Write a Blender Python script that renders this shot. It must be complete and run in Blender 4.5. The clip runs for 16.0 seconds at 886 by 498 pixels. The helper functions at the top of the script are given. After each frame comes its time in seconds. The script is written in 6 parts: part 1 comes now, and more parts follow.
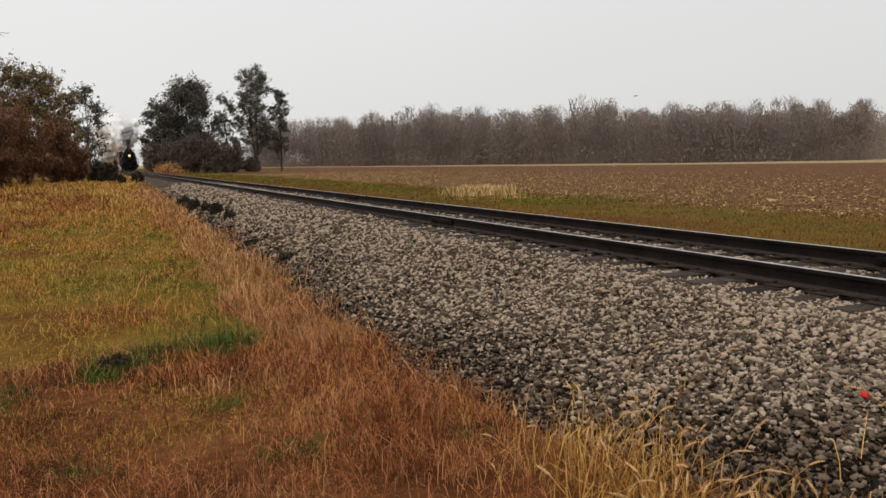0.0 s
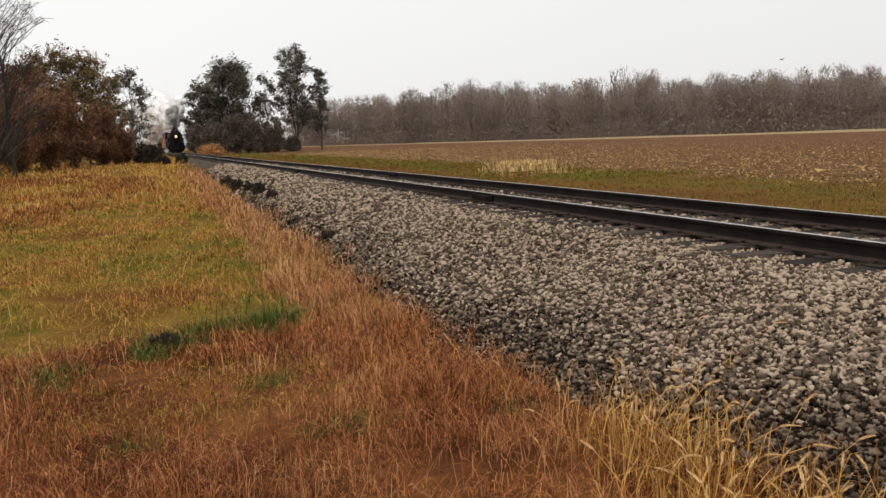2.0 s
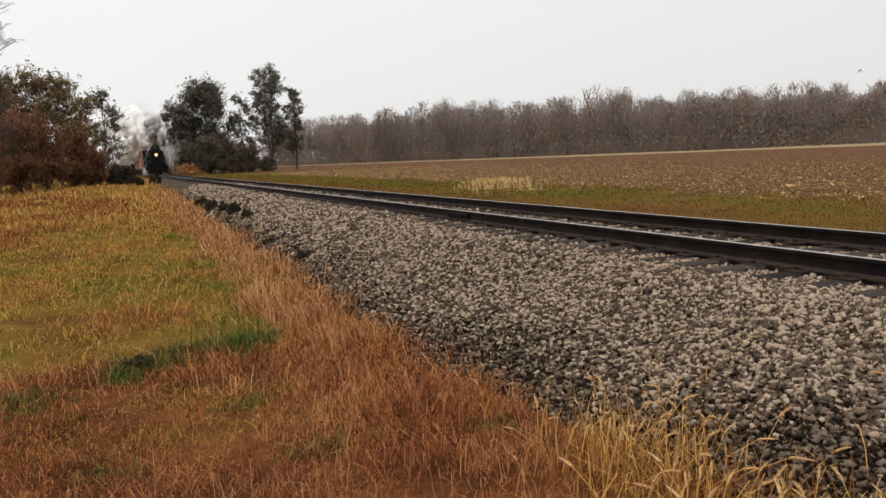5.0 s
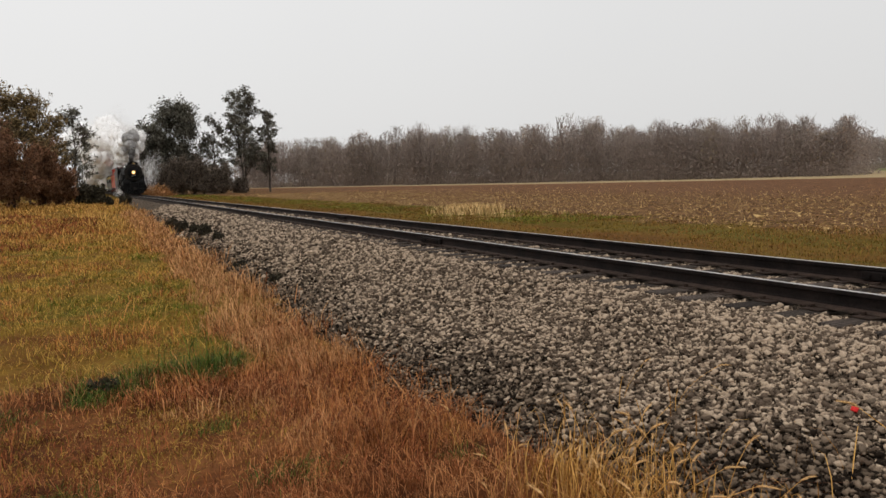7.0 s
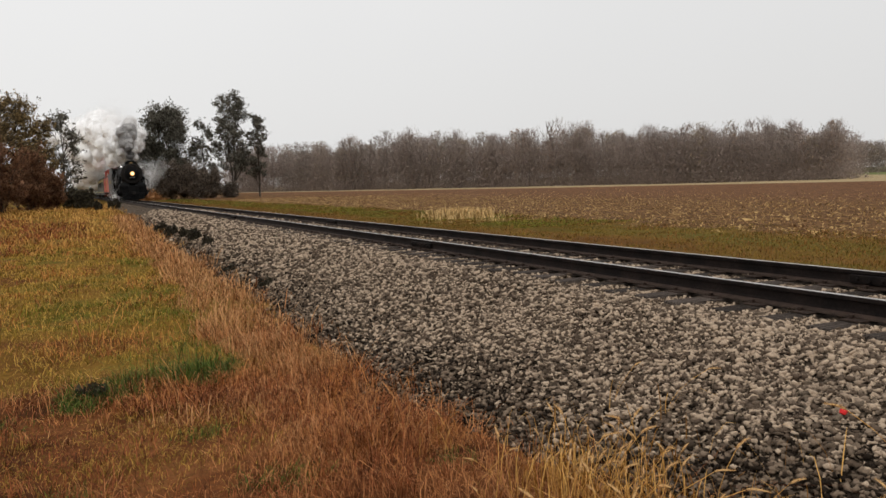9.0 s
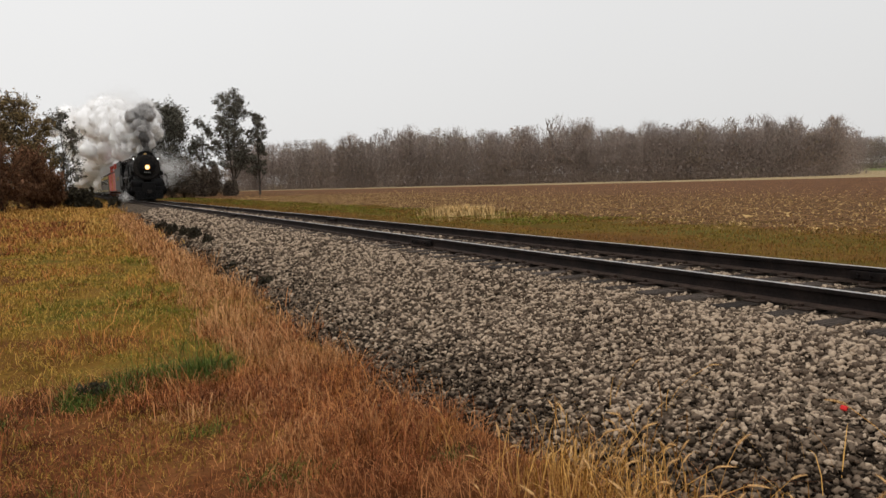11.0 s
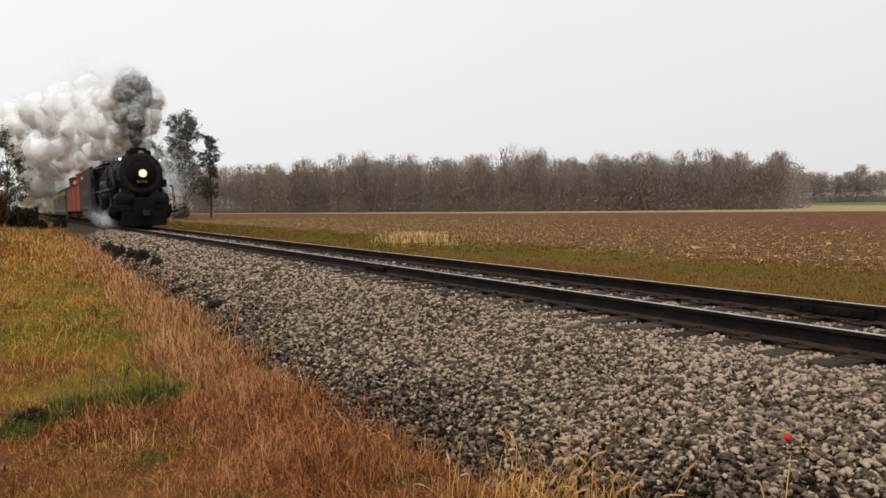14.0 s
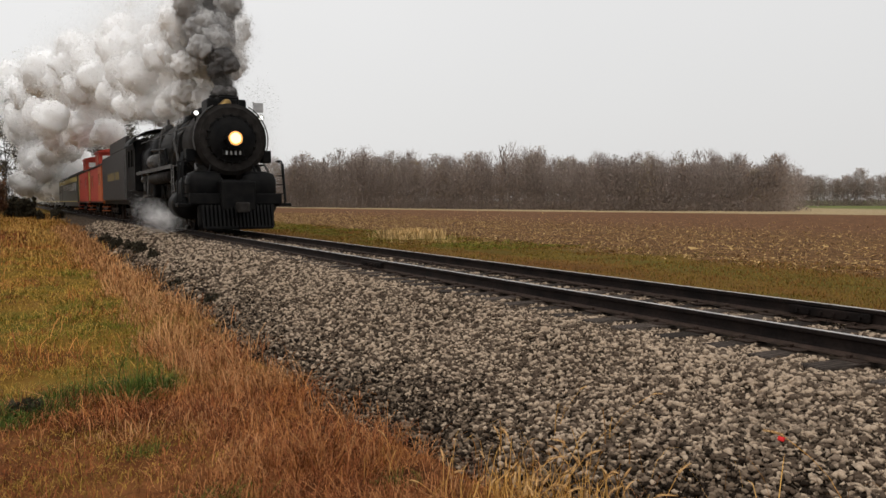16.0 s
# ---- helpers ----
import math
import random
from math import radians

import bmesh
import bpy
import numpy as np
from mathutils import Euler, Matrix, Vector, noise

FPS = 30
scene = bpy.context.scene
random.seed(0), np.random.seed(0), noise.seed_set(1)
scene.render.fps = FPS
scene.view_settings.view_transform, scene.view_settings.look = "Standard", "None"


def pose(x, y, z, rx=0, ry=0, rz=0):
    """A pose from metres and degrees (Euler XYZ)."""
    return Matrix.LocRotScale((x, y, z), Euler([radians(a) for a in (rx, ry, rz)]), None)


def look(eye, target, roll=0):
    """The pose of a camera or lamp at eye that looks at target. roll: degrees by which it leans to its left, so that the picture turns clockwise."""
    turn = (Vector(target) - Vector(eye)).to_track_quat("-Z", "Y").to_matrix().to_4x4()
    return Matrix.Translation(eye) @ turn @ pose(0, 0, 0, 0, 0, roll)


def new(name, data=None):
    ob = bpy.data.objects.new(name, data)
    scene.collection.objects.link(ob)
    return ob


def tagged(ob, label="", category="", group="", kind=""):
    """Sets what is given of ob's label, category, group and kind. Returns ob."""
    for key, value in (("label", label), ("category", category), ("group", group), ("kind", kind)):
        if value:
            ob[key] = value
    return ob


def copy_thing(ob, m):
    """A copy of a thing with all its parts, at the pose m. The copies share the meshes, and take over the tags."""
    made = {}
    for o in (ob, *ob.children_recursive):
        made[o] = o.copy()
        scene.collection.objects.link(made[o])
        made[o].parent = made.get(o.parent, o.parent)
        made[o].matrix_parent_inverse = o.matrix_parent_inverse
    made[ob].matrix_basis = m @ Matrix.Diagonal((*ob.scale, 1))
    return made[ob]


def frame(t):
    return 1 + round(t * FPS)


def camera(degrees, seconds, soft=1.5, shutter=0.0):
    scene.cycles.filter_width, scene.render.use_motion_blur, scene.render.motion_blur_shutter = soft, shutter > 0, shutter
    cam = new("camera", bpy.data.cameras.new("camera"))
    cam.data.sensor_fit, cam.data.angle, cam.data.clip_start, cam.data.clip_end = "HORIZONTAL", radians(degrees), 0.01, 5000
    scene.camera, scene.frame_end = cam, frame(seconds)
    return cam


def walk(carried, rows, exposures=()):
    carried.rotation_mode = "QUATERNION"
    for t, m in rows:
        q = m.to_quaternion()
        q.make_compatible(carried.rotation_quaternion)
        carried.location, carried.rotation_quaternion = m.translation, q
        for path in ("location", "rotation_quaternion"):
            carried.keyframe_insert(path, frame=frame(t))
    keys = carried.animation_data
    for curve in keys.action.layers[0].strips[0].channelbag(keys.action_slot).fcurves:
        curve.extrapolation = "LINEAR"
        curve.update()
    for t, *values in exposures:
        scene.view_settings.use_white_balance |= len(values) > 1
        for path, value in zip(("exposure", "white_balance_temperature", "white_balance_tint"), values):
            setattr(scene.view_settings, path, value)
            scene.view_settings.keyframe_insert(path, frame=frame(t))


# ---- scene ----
# ---- camera ----
EYE = (0.0, 0.0, 1.048)          # rail tops lie at z = 0, the track runs along +y


def aim(yaw, pitch, roll):
    a, b = radians(yaw), radians(pitch)
    x, y, z = EYE
    return look(EYE, (x + 100 * math.sin(a) * math.cos(b), y + 100 * math.cos(a) * math.cos(b), z + 100 * math.sin(b)), roll)


# seconds, yaw to the right of the track, pitch, roll
PAN = [(0.0, 22.56, -6.29, -1.39), (0.5, 22.75, -5.78, -1.43), (1.0, 21.16, -6.01, -1.96), (1.5, 20.28, -7.19, -2.12),
       (2.0, 19.64, -7.83, -2.52), (2.5, 19.66, -7.66, -2.75), (3.0, 19.62, -7.7, -2.92), (3.5, 19.47, -7.64, -3.16),
       (4.0, 19.73, -7.36, -3.32), (4.5, 21.01, -6.85, -3.19), (5.0, 21.34, -6.64, -2.95), (6.2, 22.45, -5.7, -2.38),
       (7.5, 23.57, -4.76, -1.81), (8.0, 23.57, -4.72, -1.88), (8.5, 23.82, -4.68, -2.02), (9.0, 24.03, -4.72, -1.96),
       (10.2, 24.03, -4.82, -2.09), (11.5, 24.03, -4.92, -2.22), (12.0, 25.03, -2.74, -2.02), (12.5, 26.05, -1.92, -1.96),
       (13.0, 26.54, -2.87, -1.62), (13.5, 27.07, -2.9, -1.11), (14.0, 27.31, -3.13, -1.08), (14.5, 27.26, -3.28, -0.88),
       (15.0, 26.67, -3.34, -0.79), (15.5, 26.96, -3.49, -0.42), (16.0, 27.48, -3.35, -0.14)]
cam = camera(56.47, 16.0)
walk(cam, [(t, aim(a, b, c)) for t, a, b, c in PAN], [(0.0, 0.0), (1.0, -0.02), (2.0, 0.23), (3.0, 0.14), (5.0, 0.16), (7.5, -0.03), (9.0, 0.02), (11.5, 0.04), (12.0, 0.08), (12.5, 0.30), (13.0, 0.34), (13.5, 0.17), (14.5, 0.17), (16.0, 0.03)])

# ---- light: overcast day ----
world = bpy.data.worlds.new("overcast_sky")
scene.world = world
world.use_nodes = True
wn, wl = world.node_tree.nodes, world.node_tree.links
sky = wn.new("ShaderNodeTexSky")
sky.sky_type, sky.sun_disc = "NISHITA", False
sky.sun_elevation, sky.sun_rotation, sky.dust_density, sky.air_density = radians(57), radians(218), 6.0, 1.0
grey = wn.new("ShaderNodeMix")
grey.data_type = "RGBA"
grey.inputs[0].default_value = 0.93
grey.inputs[7].default_value = (8.5, 8.44, 8.37, 1)     # the cloud cover's even light
wl.new(sky.outputs[0], grey.inputs[6])
# the cover is a little brighter towards the veiled sun
wc = wn.new("ShaderNodeTexCoord")
dot = wn.new("ShaderNodeVectorMath")
dot.operation = "DOT_PRODUCT"
dot.inputs[1].default_value = (-0.42, -0.10, 0.90)
wl.new(wc.outputs["Generated"], dot.inputs[0])
veil = wn.new("ShaderNodeMapRange")
veil.inputs[1].default_value, veil.inputs[2].default_value, veil.inputs[3].default_value, veil.inputs[4].default_value = -0.4, 1.0, 0.87, 1.32
wl.new(dot.outputs["Value"], veil.inputs[0])
cloud = wn.new("ShaderNodeTexNoise")
cloud.inputs["Scale"].default_value, cloud.inputs["Detail"].default_value = 1.6, 3
wl.new(wc.outputs["Generated"], cloud.inputs["Vector"])
soft = wn.new("ShaderNodeMapRange")
soft.inputs[3].default_value, soft.inputs[4].default_value = 0.95, 1.05
wl.new(cloud.outputs["Fac"], soft.inputs[0])
both = wn.new("ShaderNodeMath")
both.operation = "MULTIPLY"
wl.new(veil.outputs[0], both.inputs[0]), wl.new(soft.outputs[0], both.inputs[1])
cover = wn.new("ShaderNodeVectorMath")
cover.operation = "SCALE"
wl.new(grey.outputs[2], cover.inputs[0]), wl.new(both.outputs[0], cover.inputs["Scale"])
wl.new(cover.outputs[0], wn["Background"].inputs[0])
wn["Background"].inputs[1].default_value = 0.1
sun = new("sun", bpy.data.lights.new("sun", "SUN"))
sun.data.energy, sun.data.angle, sun.data.color = 0.5, radians(25), (1, 0.97, 0.93)
sun.matrix_world = look((-30, -38, 75), (0, 0, 0))

# ---- materials ----
MATS = {}


def material(name, c1, c2, scale=5.0, rough=0.8, bump=0.0, metal=0.0, fine=0.0, island=0.0, obj=0.0, stretch=(1, 1, 1), glow=None, c3=None, dist=0.02, dull=False, leafy=0.0):
    """Two-scale noise material: c1 to c2 over a large noise, fine grain on top, variation per piece."""
    m = bpy.data.materials.new(name)
    m.use_nodes = True
    n, l = m.node_tree.nodes, m.node_tree.links
    bs = n["Principled BSDF"]
    co = n.new("ShaderNodeTexCoord")
    mp = n.new("ShaderNodeMapping")
    mp.inputs["Scale"].default_value = stretch
    l.new(co.outputs["Object"], mp.inputs["Vector"])
    no = n.new("ShaderNodeTexNoise")
    no.inputs["Scale"].default_value, no.inputs["Detail"].default_value = scale, 4
    l.new(mp.outputs[0], no.inputs["Vector"])
    rp = n.new("ShaderNodeValToRGB")
    rp.color_ramp.elements[0].position, rp.color_ramp.elements[1].position = 0.35, 0.65
    rp.color_ramp.elements[0].color, rp.color_ramp.elements[1].color = (*c1, 1), (*c2, 1)
    if c3:
        e = rp.color_ramp.elements.new(0.5)
        e.color = (*c3, 1)
    l.new(no.outputs["Fac"], rp.inputs[0])
    out = rp.outputs[0]
    drive = None
    if island or obj:
        if island:
            g = n.new("ShaderNodeNewGeometry")
            drive, amount = g.outputs["Random Per Island"], island
            l.new(drive, rp.inputs[0])
        else:
            g = n.new("ShaderNodeObjectInfo")
            drive, amount = g.outputs["Random"], obj
        hs = n.new("ShaderNodeHueSaturation")
        mr = n.new("ShaderNodeMapRange")
        mr.inputs[3].default_value, mr.inputs[4].default_value = 1 - amount, 1 + amount
        l.new(drive, mr.inputs[0])
        l.new(mr.outputs[0], hs.inputs["Value"])
        l.new(out, hs.inputs["Color"])
        out = hs.outputs[0]
    n2 = n.new("ShaderNodeTexNoise")
    n2.inputs["Scale"].default_value, n2.inputs["Detail"].default_value = scale * 11, 3
    l.new(mp.outputs[0], n2.inputs["Vector"])
    if fine:
        mr2 = n.new("ShaderNodeMapRange")
        mr2.inputs[1].default_value, mr2.inputs[2].default_value = 0.3, 0.7
        mr2.inputs[3].default_value, mr2.inputs[4].default_value = 1 - fine, 1 + fine
        l.new(n2.outputs["Fac"], mr2.inputs[0])
        h2 = n.new("ShaderNodeHueSaturation")
        l.new(mr2.outputs[0], h2.inputs["Value"])
        l.new(out, h2.inputs["Color"])
        out = h2.outputs[0]
    l.new(out, bs.inputs["Base Color"])
    bs.inputs["Roughness"].default_value, bs.inputs["Metallic"].default_value = rough, metal
    bs.inputs["Specular IOR Level"].default_value = 0.5 if rough < 0.5 else 0.2
    if bump:
        b = n.new("ShaderNodeBump")
        b.inputs["Strength"].default_value, b.inputs["Distance"].default_value = bump, dist
        l.new(n2.outputs["Fac"], b.inputs["Height"])
        l.new(b.outputs[0], bs.inputs["Normal"])
    if glow:
        bs.inputs["Emission Color"].default_value, bs.inputs["Emission Strength"].default_value = (*glow[0], 1), glow[1]
    if dull:
        bs.inputs["Specular IOR Level"].default_value = 0.06
    if leafy:
        # thin leaves and twigs let some of the sky's light through
        end = [q for q in n if q.type == "OUTPUT_MATERIAL"][0]
        tl = n.new("ShaderNodeBsdfTranslucent")
        l.new(out, tl.inputs[0])
        mx = n.new("ShaderNodeMixShader")
        mx.inputs[0].default_value = leafy
        l.new(bs.outputs[0], mx.inputs[1]), l.new(tl.outputs[0], mx.inputs[2])
        l.new(mx.outputs[0], end.inputs[0])
    MATS[name] = m
    return m


RAIL = material("rail_steel", (0.009, 0.007, 0.0065), (0.020, 0.014, 0.012), 3, 0.6, 0.2, 0.0, 0.3, dull=True)
RAIL_TOP = material("worn_rail_head", (0.34, 0.31, 0.29), (0.50, 0.46, 0.43), 4, 0.35, 0.05, 0.7, 0.1)
RUST = material("rusty_iron", (0.028, 0.018, 0.013), (0.05, 0.032, 0.024), 12, 0.85, 0.3, 0.0, 0.3)
TIE = material("weathered_tie_wood", (0.034, 0.026, 0.021), (0.10, 0.08, 0.067), 6, 0.8, 0.6, 0, 0.35, obj=0.4, stretch=(1, 9, 6), dull=True)
STONE = material("ballast_stone", (0.1083, 0.07752, 0.05472), (0.399, 0.3055, 0.2189), 14, 0.85, 0.25, 0, 0.2, island=0.15, c3=(0.2223, 0.1664, 0.1208), dull=True)
STONE_ONE = material("ballast_stone_piece", (0.1482, 0.1117, 0.0798), (0.3078, 0.2348, 0.171), 14, 0.85, 0.25, 0, 0.15, obj=0.5, dull=True)
STONE_DARK = material("damp_ballast_stone", (0.022, 0.015, 0.010), (0.16, 0.118, 0.083), 14, 0.8, 0.25, 0, 0.15, island=0.3, c3=(0.062, 0.045, 0.031), dull=True)
BED = material("ballast_bed", (0.045, 0.033, 0.022), (0.15, 0.112, 0.08), 9, 0.9, 1.0, 0, 0.6, dist=0.05, dull=True)
STRAW = material("rust_dry_grass", (0.150, 0.0455, 0.0145), (0.535, 0.245, 0.0985), 1, 0.7, 0, 0, 0, island=0.3, dull=True, leafy=0.25, c3=(0.362, 0.134, 0.0465))
STRAW_GOLD = material("golden_foxtail_grass", (0.28, 0.125, 0.025), (0.58, 0.335, 0.10), 1, 0.7, 0, 0, 0, island=0.3, dull=True, leafy=0.25)
STRAW_PALE = material("pale_olive_grass", (0.1836, 0.1156, 0.01685), (0.4752, 0.2916, 0.06739), 1, 0.7, 0, 0, 0, island=0.3, dull=True, leafy=0.25, c3=(0.297, 0.2052, 0.02948))
GREEN = material("green_grass", (0.070, 0.082, 0.009), (0.185, 0.185, 0.028), 1, 0.7, 0, 0, 0, island=0.3, dull=True, leafy=0.25)
HEAD = material("foxtail_seed_head", (0.345, 0.1872, 0.06728), (0.598, 0.3743, 0.1645), 30, 0.8, 0.5, 0, 0.3, island=0.2, dull=True)
STRAW_DEEP = material("deep_rust_grass", (0.0806, 0.02387, 0.01014), (0.338, 0.1114, 0.04225), 1, 0.7, 0, 0, 0, island=0.3, dull=True, leafy=0.25)
STRAW_ORANGE = material("orange_dry_grass", (0.2576, 0.0896, 0.02184), (0.5936, 0.2632, 0.08154), 1, 0.7, 0, 0, 0, island=0.3, dull=True, leafy=0.25)
STRAW_TAN = material("tan_dry_grass", (0.275, 0.1265, 0.04598), (0.572, 0.3135, 0.1392), 1, 0.7, 0, 0, 0, island=0.3, dull=True, leafy=0.25)
CORN = material("broken_corn_stalks", (0.15, 0.085, 0.034), (0.50, 0.335, 0.145), 1, 0.8, 0, 0, 0, island=0.25, c3=(0.28, 0.17, 0.07), dull=True)
MARGIN = material("worn_margin_grass", (0.11, 0.076, 0.013), (0.23, 0.155, 0.032), 1, 0.8, 0, 0, 0, island=0.2, dull=True, leafy=0.25)
MARGIN_BROWN = material("brown_margin_grass", (0.12, 0.054, 0.016), (0.25, 0.122, 0.036), 1, 0.8, 0, 0, 0, island=0.2, dull=True, leafy=0.25)
LUSH = material("lush_green_grass", (0.035, 0.062, 0.010), (0.125, 0.165, 0.032), 1, 0.6, 0, 0, 0, island=0.3, dull=True, leafy=0.25)
FLAG = material("pale_flag_cloth", (0.3, 0.3, 0.3), (0.4, 0.4, 0.4), 5, 0.9)
WEED = material("dark_weed_leaves", (0.022, 0.018, 0.011), (0.055, 0.045, 0.027), 1, 0.8, 0, 0, 0, island=0.3)
LEAF_BRUSH = material("brown_brush_twigs", (0.10, 0.080, 0.064), (0.22, 0.175, 0.138), 1, 0.8, 0, 0, 0, island=0.3, leafy=0.45, dull=True)
# mist over the far woods is mixed into these pale, low-contrast base colours
WOOD_TWIG = material("hazed_grey_twigs", (0.261, 0.213, 0.186), (0.365, 0.303, 0.266), 1, 0.9, 0, 0, 0, island=0.05, leafy=0.45)
WOOD_GREY = material("hazed_grey_brown_leaves", (0.285, 0.228, 0.194), (0.365, 0.294, 0.254), 1, 0.9, 0, 0, 0, island=0.05, leafy=0.45)
WOOD_OLIVE = material("hazed_olive_leaves", (0.271, 0.217, 0.143), (0.346, 0.276, 0.184), 1, 0.9, 0, 0, 0, island=0.05, leafy=0.45)
WOOD_DARK = material("hazed_dark_leaves", (0.192, 0.169, 0.136), (0.257, 0.224, 0.183), 1, 0.9, 0, 0, 0, island=0.05, leafy=0.45)
WOOD_RUST = material("hazed_russet_leaves", (0.301, 0.223, 0.159), (0.389, 0.278, 0.200), 1, 0.9, 0, 0, 0, island=0.05, leafy=0.45)
TUFT = material("pale_straw", (0.38, 0.25, 0.10), (0.66, 0.46, 0.21), 1, 0.8, 0, 0, 0, island=0.2)
BARK = material("bark", (0.045, 0.036, 0.030), (0.10, 0.082, 0.068), 5, 0.9, 0.7, 0, 0.4, stretch=(3, 3, 0.6))
# dark olive, lightened and greyed so the colour carries the mist round these trees
LEAF_DARK = material("hazed_dark_olive_leaves", (0.0897, 0.08395, 0.0667), (0.1898, 0.1748, 0.138), 1, 0.7, 0, 0, 0, island=0.3, leafy=0.45, dull=True)
LEAF_RUST = material("rust_leaves", (0.138, 0.069, 0.039), (0.265, 0.138, 0.076), 1, 0.7, 0, 0, 0, island=0.35, leafy=0.45)
LEAF_OLIVE = material("olive_brown_leaves", (0.143, 0.101, 0.049), (0.273, 0.192, 0.088), 1, 0.7, 0, 0, 0, island=0.35, leafy=0.45)
BLACK = material("black_locomotive_paint", (0.004, 0.004, 0.0045), (0.010, 0.0095, 0.009), 3, 0.45, 0.08, 0, 0.3, dull=True)
GREYBOX = material("graphite_smokebox", (0.014, 0.012, 0.011), (0.028, 0.025, 0.023), 4, 0.65, 0.15, 0.0, 0.3, dull=True)
STEEL = material("bright_steel", (0.2, 0.2, 0.2), (0.32, 0.32, 0.31), 5, 0.4, 0.05, 0.9, 0.15)
BRASS = material("dull_bell_brass", (0.16, 0.10, 0.035), (0.26, 0.17, 0.06), 5, 0.4, 0.05, 0.8, 0.15)
STEAMPIPE = material("grey_pipe_lagging", (0.05, 0.05, 0.05), (0.11, 0.105, 0.10), 5, 0.55, 0.1, 0.2, 0.2)
LAMP_WARM = material("warm_headlight_glass", (1, 0.8, 0.5), (1, 0.85, 0.6), 1, 0.3, glow=((1, 0.60, 0.22), 2.2))
# headlight's amber glow round the lens, given as the ring's own emission
LAMP_AMBER = material("amber_glowing_reflector", (0.9, 0.5, 0.15), (0.9, 0.55, 0.2), 1, 0.3, glow=((1, 0.36, 0.06), 0.55))
LAMP_WHITE = material("white_marker_glass", (1, 1, 1), (1, 1, 1), 1, 0.3, glow=((1, 0.97, 0.9), 1.6))
RED = material("faded_caboose_red", (0.38, 0.045, 0.03), (0.48, 0.07, 0.045), 2, 0.55, 0.06, 0, 0.12)
ORANGE = material("caboose_orange", (0.44, 0.115, 0.035), (0.54, 0.15, 0.05), 2, 0.5, 0.05, 0, 0.1)
YELLOW = material("coach_yellow", (0.42, 0.33, 0.10), (0.52, 0.42, 0.16), 2, 0.5, 0.05, 0, 0.1)
COACH = material("coach_green_grey", (0.045, 0.045, 0.036), (0.07, 0.068, 0.055), 2, 0.5, 0.05, 0, 0.15)
COACH_ROOF = material("coach_roof", (0.04, 0.04, 0.04), (0.07, 0.07, 0.068), 2, 0.7, 0.1, 0, 0.2)
TENDER = material("tender_black", (0.026, 0.024, 0.023), (0.04, 0.037, 0.035), 2, 0.5, 0.05, 0, 0.2)
LETTER = material("dull_gold_lettering", (0.19, 0.14, 0.05), (0.23, 0.17, 0.06), 3, 0.6)
WHITE = material("white_paint", (0.65, 0.65, 0.63), (0.75, 0.75, 0.73), 3, 0.6)
GLASS_DARK = material("dark_window_glass", (0.02, 0.022, 0.025), (0.03, 0.033, 0.036), 3, 0.1)
REDPLASTIC = material("red_litter", (0.6, 0.02, 0.02), (0.7, 0.03, 0.03), 3, 0.5)

# ---- building helpers ----
RNG = np.random.default_rng(7)
XC, NEAR, FAR = 6.5, 5.75, 7.255           # track centre and the two rails
LEN = 19.03                                # rail length between joints


def thing(name, label, category, group="", kind="", at=(0, 0, 0)):
    ob = new(name)
    ob.location = at
    ob.empty_display_size = 0.2
    return tagged(ob, label, category, group, kind)


def finish(me, mat, smooth=False):
    me.materials.append(mat)
    if smooth:
        me.shade_smooth()
    return me


def part(name, bm, mat, parent=None, label="", smooth=False):
    me = bpy.data.meshes.new(name)
    bm.normal_update()
    bm.to_mesh(me)
    bm.free()
    finish(me, mat, smooth)
    ob = new(name, me)
    ob.parent = parent
    if label:
        tagged(ob, label)
    return ob


def same(name, me, parent, loc=(0, 0, 0), rot=(0, 0, 0)):
    ob = new(name, me)
    ob.parent = parent
    ob.location, ob.rotation_euler = loc, rot
    return ob


def box(bm, x0, x1, y0, y1, z0, z1, bevel=0.0):
    vs = bmesh.ops.create_cube(bm, size=1)["verts"]
    for v in vs:
        v.co = Vector(((x0 + x1) / 2 + v.co.x * (x1 - x0), (y0 + y1) / 2 + v.co.y * (y1 - y0), (z0 + z1) / 2 + v.co.z * (z1 - z0)))
    if bevel:
        bmesh.ops.bevel(bm, geom=list({e for v in vs for e in v.link_edges}), offset=bevel, segments=2, affect="EDGES", profile=0.5)
    return bm


def cyl(bm, a, b, r, r2=None, seg=20, cap=True):
    a, b = Vector(a), Vector(b)
    d = b - a
    m = Matrix.Translation((a + b) / 2) @ d.to_track_quat("Z", "Y").to_matrix().to_4x4()
    bmesh.ops.create_cone(bm, cap_ends=cap, segments=seg, radius1=r, radius2=r if r2 is None else r2, depth=d.length, matrix=m)
    return bm


def pipe(bm, pts, r, seg=8):
    for a, b in zip(pts, pts[1:]):
        cyl(bm, a, b, r, seg=seg)
    for p in pts[1:-1]:
        bmesh.ops.create_icosphere(bm, subdivisions=1, radius=r, matrix=Matrix.Translation(p))
    return bm


def dome(bm, at, r, sx=1, sy=1, sz=1, sub=3):
    bmesh.ops.create_icosphere(bm, subdivisions=sub, radius=r, matrix=Matrix.Translation(at) @ Matrix.Diagonal((sx, sy, sz, 1)))
    return bm


